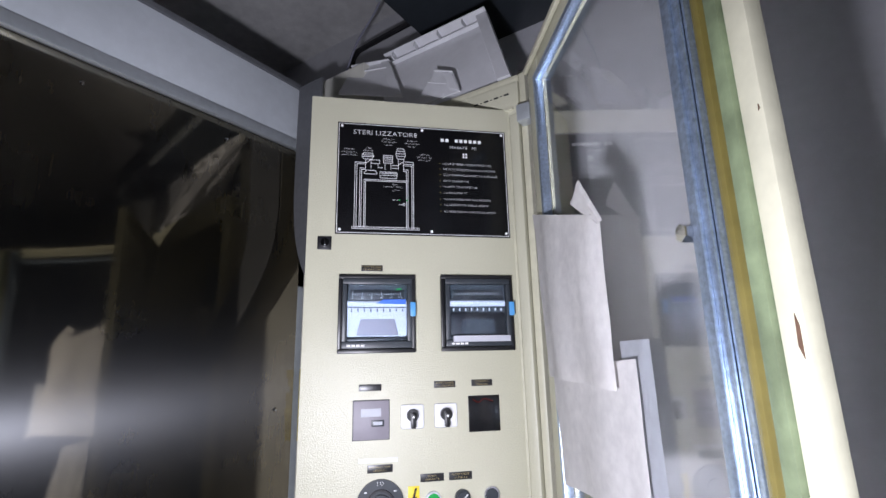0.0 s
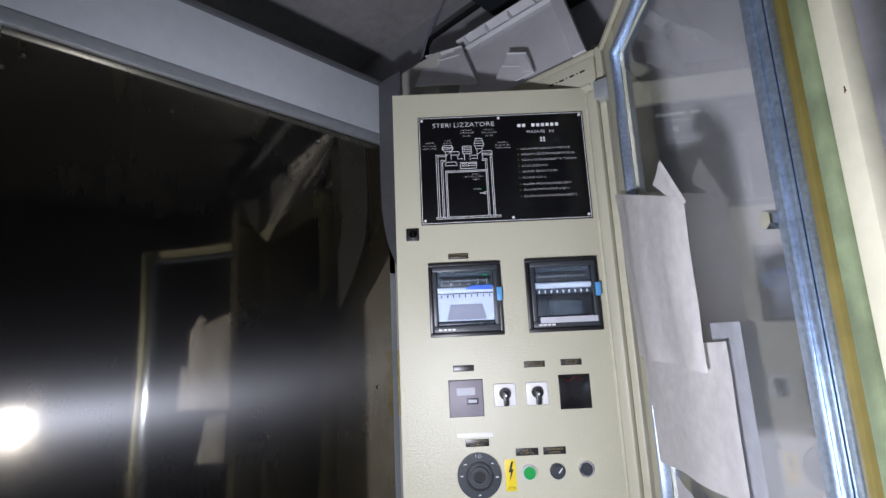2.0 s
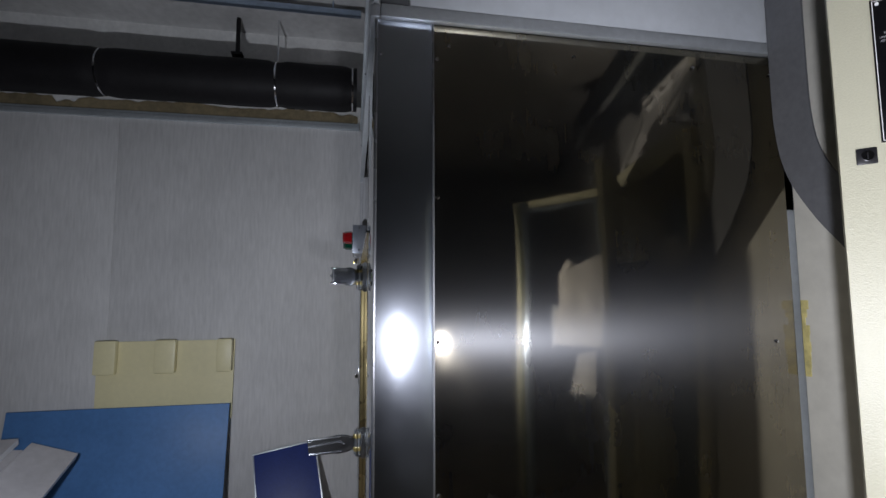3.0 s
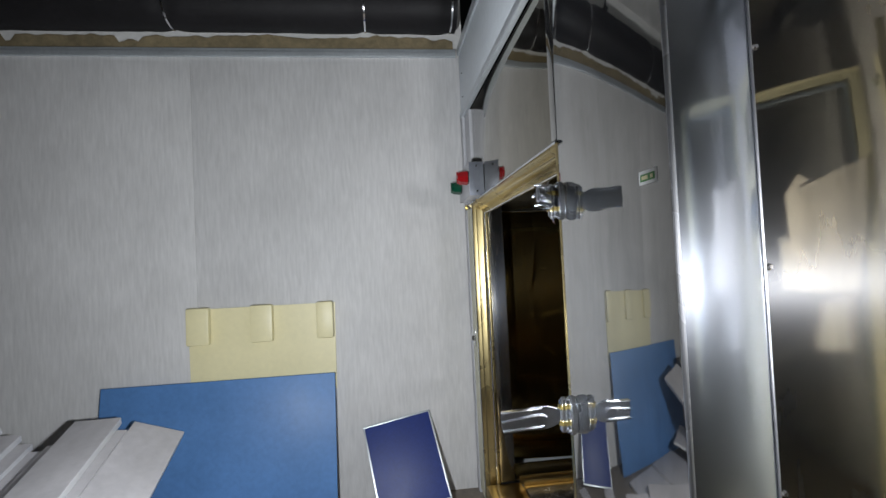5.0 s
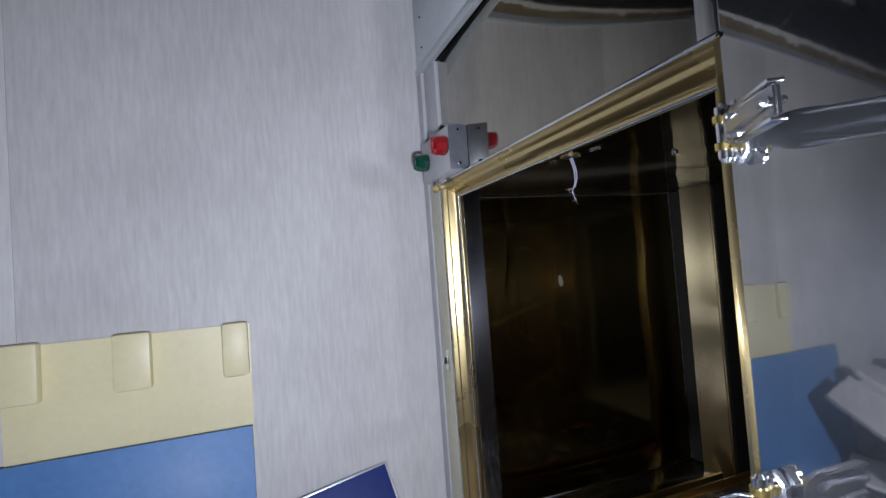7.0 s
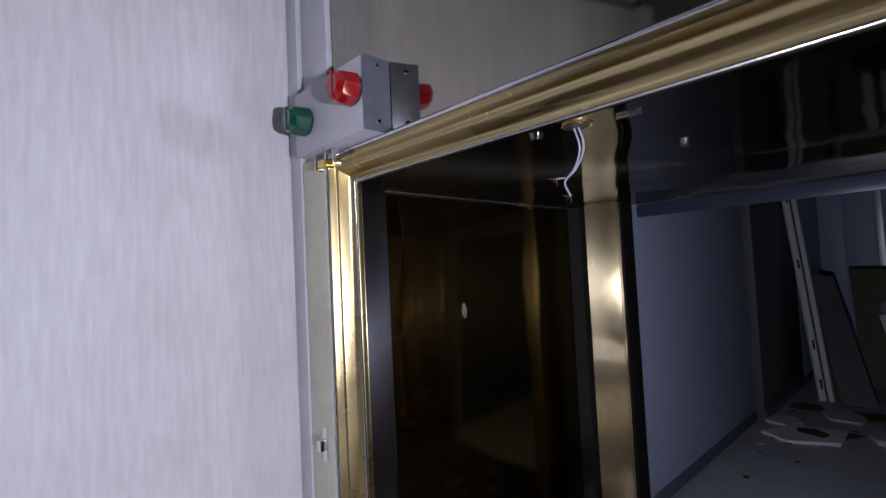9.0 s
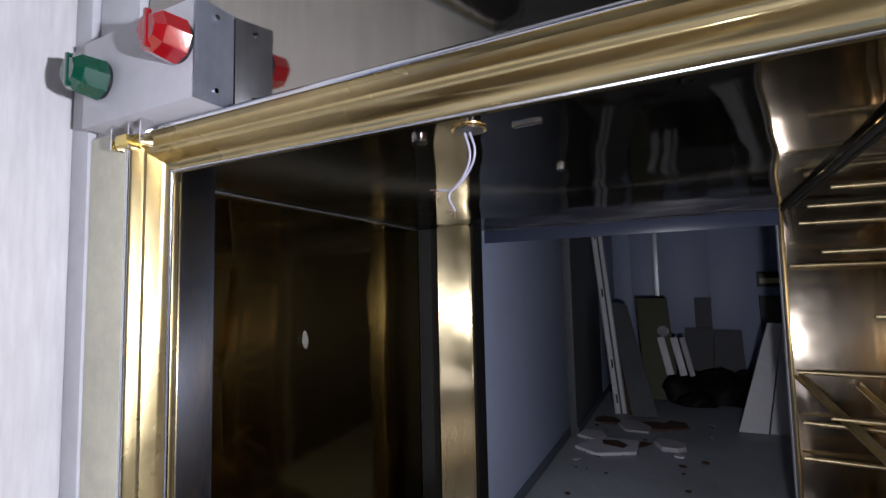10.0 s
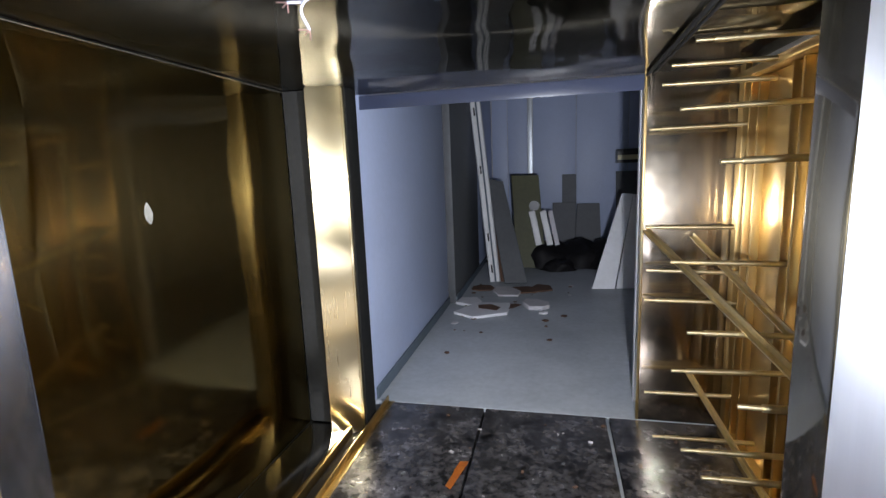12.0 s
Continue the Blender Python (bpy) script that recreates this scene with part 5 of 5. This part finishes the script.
for tip, wd, side, n in [((-2.690, -1.425, 0.478), 0.190, (0.10, -0.164, 0.05), 1.86), ((-2.600, -1.590, 0.530), 0.170, (0.05, -1.0, 0.10), 1.90), ((-2.630, -1.625, 0.572), 0.160, (0.05, -1.0, 0.02), 1.80),
                         ((-2.605, -1.740, 0.498), 0.130, (0.05, -1.0, 0.0), 1.80), ((-2.690, -1.915, 0.445), 0.090, (0.02, -1.0, 0.10), 1.70), ((-2.715, -2.045, 0.512), 0.060, (0.02, -1.0, 0.05), 1.85),
                         ((-2.700, -1.995, 0.478), 0.200, (0.02, -1.0, 0.05), 1.75), ((-2.740, -2.080, 0.508), 0.200, (0.02, -1.0, 0.0), 1.85), ((-2.750, -2.140, 0.540), 0.210, (0.02, -1.0, -0.12), 1.95)]:
    plank_thing(Vector(tip) + lean * n, tip, wd, side, "long grey-white sheet-metal panel in a slanting heap")
for a, b, wd in [((-2.22, -2.35, 0.03), (-2.50, -1.62, 0.16), 0.22), ((-2.20, -1.70, 0.01), (-2.55, -0.95, 0.05), 0.20), ((-2.40, -1.30, 0.005), (-2.63, -0.72, 0.012), 0.18)]:
    plank_thing(a, b, wd, (0.9, 0.25, -0.35), "fallen grey-white sheet-metal panel lying on the floor")
for tip, foot, wd, side in [((-2.79, -1.70, 0.14), (-2.03, -2.14, 0.015), 0.30, (0.16, 0.27, 0.0)), ((-2.81, -1.55, 0.012), (-2.20, -1.60, 0.004), 0.34, (0.04, 1, 0)), ((-2.77, -1.19, 0.010), (-2.35, -1.24, 0.002), 0.36, (0.14, 1, 0))]:
    plank_thing(foot, tip, wd, side, "grey-white sheet-metal panel lying before the blue board", 0.018)
lp = thing("narrow_panel", "grey-white panel leaning in the corner of the room", "panel", pose(-2.86, -3.0 + 0.06, 0.0, 0, 0, 90) @ pose(0, 0, 0, -6, 0, 0) @ pose(0, 0, 0.0, 0, 8, 0))
part("face", box(0, 0.235, -0.012, -0.006, 0.03, 0.99, 0.002), GREY_PANEL, lp)
part("flange", box(0, 0.004, -0.0055, 0.016, 0.03, 0.99, 0.001), WHITE_SHEET, lp)
part("flange", box(0.231, 0.235, -0.0055, 0.016, 0.03, 0.99, 0.001), WHITE_SHEET, lp)
for k, (x, y, w, d, r) in enumerate([(-2.86, -0.60, 0.30, 0.10, 12), (-2.72, -0.34, 0.34, 0.08, -18), (-2.55, -0.55, 0.22, 0.16, 40), (-2.80, -0.20, 0.10, 0.02, -60)]):
    t = thing("floor_scrap", "flat pale scrap of sheet lying on the dirty floor", "scrap", pose(x, y, 0.0, 0, 0, r), "floor scraps")
    part("scrap", box(-w / 2, w / 2, -d / 2, d / 2, 0.0, 0.006, 0.001), GREY_PANEL, t)

# ---- things in the space beyond the chamber ----
F = CF


def leaning(name, label, category, a, b, c, d, thick, material, group=""):
    """A board with its four corners (foot left, foot right, top right, top left)."""
    a, b, c, d = (Vector(p) for p in (a, b, c, d))
    n = (b - a).cross(d - a).normalized() * thick
    t = thing(name, label, category, Matrix.Translation(a), group)
    bm = bmesh.new()
    lo = [bm.verts.new(p - a) for p in (a, b, c, d)]
    hi = [bm.verts.new(p - a + n) for p in (a, b, c, d)]
    bm.faces.new(lo), bm.faces.new(hi[::-1])
    for k in range(4):
        bm.faces.new((lo[k], lo[(k + 1) % 4], hi[(k + 1) % 4], hi[k]))
    bmesh.ops.recalc_face_normals(bm, faces=bm.faces)
    bmesh.ops.bevel(bm, geom=list(bm.edges), offset=min(0.003, thick / 4), segments=1, affect="EDGES")
    part("board", bm, material, t)
    return t


ch = thing("slotted_channel", "tall white slotted metal channel leaning on the partition", "channel")
a, b = Vector((-2.545, 3.60, F)), Vector((-2.72, 3.72, 1.86))
up = (b - a).normalized()
across = Vector((0.25, 1, 0)).cross(up).normalized()
q = Matrix((across, up.cross(across), up)).transposed().to_4x4()
ch.matrix_basis = Matrix.Translation(a) @ q
L_ = (b - a).length
part("web", box(-0.042, 0.042, 0.0, 0.004, 0.0, L_, 0.001), WHITE, ch)
part("flange", box(-0.046, -0.0425, -0.020, 0.004, 0.0, L_, 0.001), WHITE_SHEET, ch)
part("flange", box(0.0425, 0.046, -0.020, 0.004, 0.0, L_, 0.001), WHITE_SHEET, ch)
part("groove", box(-0.008, 0.008, -0.003, -0.0005, 0.0, L_, 0.001), SKIRT, ch)
part("groove", box(-0.008, 0.008, 0.0045, 0.007, 0.0, L_, 0.001), SKIRT, ch)
for z in (0.08, 0.36, 0.95, 1.45):
    part("slot", box(-0.030, -0.016, -0.002, 0.006, z, z + 0.07, 0.001), BLACK, ch)
leaning("grey_board", "dark grey board leaning on the partition", "panel", (-2.46, 3.52, F), (-2.27, 3.55, F), (-2.50, 3.92, 0.955), (-2.65, 3.90, 0.995), 0.03, DARK_PANEL, "leaning panels")
leaning("brown_panel", "thin brown board behind the dark panel", "board", (-2.50, 3.60, F), (-2.44, 3.60, F), (-2.60, 3.95, 0.80), (-2.66, 3.95, 0.80), 0.012, RUST, "leaning panels")
leaning("olive_panel", "olive panel with a round hole leaning at the back", "panel", (-2.40, 4.20, F), (-2.12, 4.20, F), (-2.195, 4.42, 1.0), (-2.465, 4.42, 1.005), 0.03, OLIVE_PANEL, "leaning panels")
hp = thing("cable_hole", "dark round cutout in the olive panel", "hole")
part("cutout", rod((-2.235, 4.305, 0.71), (-2.235, 4.270, 0.712), 0.05, 20), BLACK, hp)
for k, (x0, x1) in enumerate(((-2.285, -2.225), (-2.180, -2.120), (-2.105, -2.060))):
    t = thing("white_bar", "short white plastic bar leaning in the heap", "bar", pose(x0 + 0.07, 4.12, 0.34, -8, -12, 0), "white bars")
    part("bar", box(0, x1 - x0, -0.02, 0.02, 0, 0.33, 0.006), WHITE if k < 2 else GREY_PANEL, t)
    part("end_cap", box(0.004, x1 - x0 - 0.004, -0.016, 0.016, 0.3305, 0.336, 0.002), GREY_PANEL, t)
leaning("tall_panel", "grey panel standing against the rear wall", "panel", (-1.955, 5.15, F), (-1.80, 5.15, F), (-1.80, 5.21, 0.985), (-1.955, 5.21, 0.985), 0.02, SLATE, "leaning panels")
leaning("square_panel", "mid grey square panel at the rear wall", "panel", (-2.07, 5.05, F), (-1.825, 5.05, F), (-1.80, 5.14, 0.67), (-2.06, 5.14, 0.67), 0.02, SLATE, "leaning panels")
leaning("square_panel", "mid grey square panel at the rear wall", "panel", (-1.815, 5.04, F), (-1.53, 5.04, F), (-1.55, 5.13, 0.655), (-1.795, 5.13, 0.655), 0.02, SLATE, "leaning panels")
leaning("white_board", "white board leaning by the rear opening", "board", (-1.752, 3.40, F), (-1.575, 3.41, F), (-1.425, 3.60, 0.845), (-1.515, 3.60, 0.850), 0.012, WHITE_SHEET, "white boards")
leaning("white_board", "white board leaning by the rear opening", "board", (-1.565, 3.42, F), (-1.35, 3.45, F), (-1.20, 3.66, 0.84), (-1.42, 3.62, 0.84), 0.012, WHITE_SHEET, "white boards")
sh = thing("wall_box", "small dark shelf box with a pale edge on the rear wall", "box")
part("body", box(-1.38, -1.0, 5.05, 5.22, 1.09, 1.24, 0.006), BLACK, sh)
part("pale_edge", box(-1.375, -1.0, 5.045, 5.0495, 1.125, 1.175, 0.002), YELLOW, sh)
leaning("dark_board", "dark board standing beside the shelf box", "board", (-1.38, 5.0, F), (-1.05, 5.0, F), (-1.05, 5.15, 1.0), (-1.38, 5.15, 1.0), 0.02, DARK_PANEL, "leaning panels")


def lump(bm, centre, size, seed):
    r = bmesh.ops.create_icosphere(bm, subdivisions=3, radius=1.0)
    for v in r["verts"]:
        n = v.co.normalized()
        k = 1 + 0.35 * noise.noise(n * 1.7 + Vector((seed, 0, 0))) + 0.15 * noise.noise(n * 5 + Vector((0, seed, 0)))
        v.co = Vector((n.x * size[0] * k, n.y * size[1] * k, max(n.z * size[2] * k, 0))) + Vector(centre)


for k, (c, s) in enumerate([((-2.12, 4.35, F), (0.26, 0.22, 0.24)), ((-1.80, 4.40, F), (0.30, 0.25, 0.22)), ((-1.52, 4.30, F), (0.24, 0.2, 0.26)), ((-2.0, 4.12, F), (0.16, 0.10, 0.10))]):
    t = thing("black_sack", "crumpled black plastic sack on the floor", "sack", pose(*c), "black sacks")
    bm = bmesh.new()
    lump(bm, (0, 0, 0), s, 3.0 + k)
    part("sack", bm, RUBBER, t, smooth=60)


def shard(x, y, r, label, material, h=0.018, seed=1, tilt=4.0, stretch=1.0, z=0.0):
    rr = random.Random(seed)
    n = rr.choice((5, 6, 7))
    t = thing("debris_shard", label, "debris", pose(x, y, F + z, tilt * rr.uniform(-1, 1) * 0.3, 0, rr.uniform(0, 360)), "floor debris")
    bm = bmesh.new()
    pts = [(r * rr.uniform(0.65, 1.1) * math.cos(2 * math.pi * k / n) * stretch, r * rr.uniform(0.65, 1.1) * math.sin(2 * math.pi * k / n)) for k in range(n)]
    lo = [bm.verts.new((a, b, 0.0)) for a, b in pts]
    f = bm.faces.new(lo)
    e = bmesh.ops.extrude_face_region(bm, geom=[f])
    bmesh.ops.translate(bm, vec=(0, 0, h), verts=[v for v in e["geom"] if isinstance(v, bmesh.types.BMVert)])
    bmesh.ops.recalc_face_normals(bm, faces=bm.faces)
    bmesh.ops.bevel(bm, geom=list(bm.edges), offset=0.002, segments=1, affect="EDGES")
    part("shard", bm, material, t)


shard(-2.52, 2.70, 0.19, "broken white ceiling tile on the floor", WHITE_SHEET, 0.02, 3, 6, 1.2)
shard(-2.66, 2.92, 0.11, "broken white ceiling tile on the floor", WHITE_SHEET, 0.02, 8, 6, 1.3)
shard(-2.16, 2.86, 0.10, "curved pale shard of tile", GREY_PANEL, 0.03, 5, 8, 1.4)
shard(-2.12, 2.70, 0.035, "small white chip of tile", WHITE_SHEET, 0.012, 6)
shard(-2.42, 3.25, 0.13, "dirty pale scrap among the debris", GREY_PANEL, 0.015, 11, 4, 1.3)
shard(-2.30, 3.30, 0.12, "rusty brown scrap on the floor", RUST, 0.012, 12, 4, 1.6)
shard(-2.15, 3.36, 0.10, "rusty brown scrap on the floor", RUST, 0.012, 15, 4, 1.4)
shard(-2.62, 3.35, 0.10, "rusty brown scrap on the floor", RUST, 0.010, 17, 4, 1.2)
shard(-2.50, 2.74, 0.07, "dark brown flake lying on a tile", RUST, 0.004, 21, 0, 1.6, 0.022)
shard(-2.35, 2.86, 0.06, "dark brown flake lying on the floor", RUST, 0.004, 22, 0, 1.6)
rnd = random.Random(11)
for k in range(26):
    shard(rnd.uniform(-2.75, -1.9), rnd.uniform(1.9, 3.5), rnd.uniform(0.008, 0.028), "small rust-brown crumb on the floor", RUST if rnd.random() < 0.7 else GREY_PANEL, 0.005, 30 + k, 0)
dp = thing("overhead_duct", "dark pipe under the far ceiling with pale bands", "pipe")
part("duct", rod((-2.75, 4.6, 2.35), (-0.3, 4.6, 2.35), 0.13, 24), RUBBER, dp)
for x in (-2.0, -1.75, -1.5):
    part("band", rod((x - 0.05, 4.6, 2.35), (x + 0.05, 4.6, 2.35), 0.134, 24), WHITE_SHEET, dp)
# an orange scrap and dirt on the chamber deck
os_ = thing("orange_scrap", "orange strip of plastic on the chamber floor", "scrap", pose(-2.36, 0.80, CF, 0, 0, 78))
part("scrap", sheet([(0, 0), (0.16, 0.0), (0.15, 0.03), (0.01, 0.022)], 0.003, 8, seed=5), mat("orange_plastic", (0.62, 0.20, 0.03), 0.5, 0, 60, 0.1, 0.05, 0.2, 9), os_, m=pose(0, 0, 0.003, -90, 0, 0))
for k in range(40):
    x, y = rnd.uniform(-2.7, -1.5), rnd.uniform(0.5, 1.3)
    t = thing("deck_crumb", "tiny crumb of dirt on the chamber floor", "debris", pose(x, y, CF, 0, 0, rnd.uniform(0, 180)), "deck dirt")
    s = rnd.uniform(0.003, 0.010)
    part("crumb", box(-s, s, -s * 0.6, s * 0.6, 0, s * 0.5, s * 0.1), rnd.choice((GREY_PANEL, RUST, DARK_PANEL)), t)
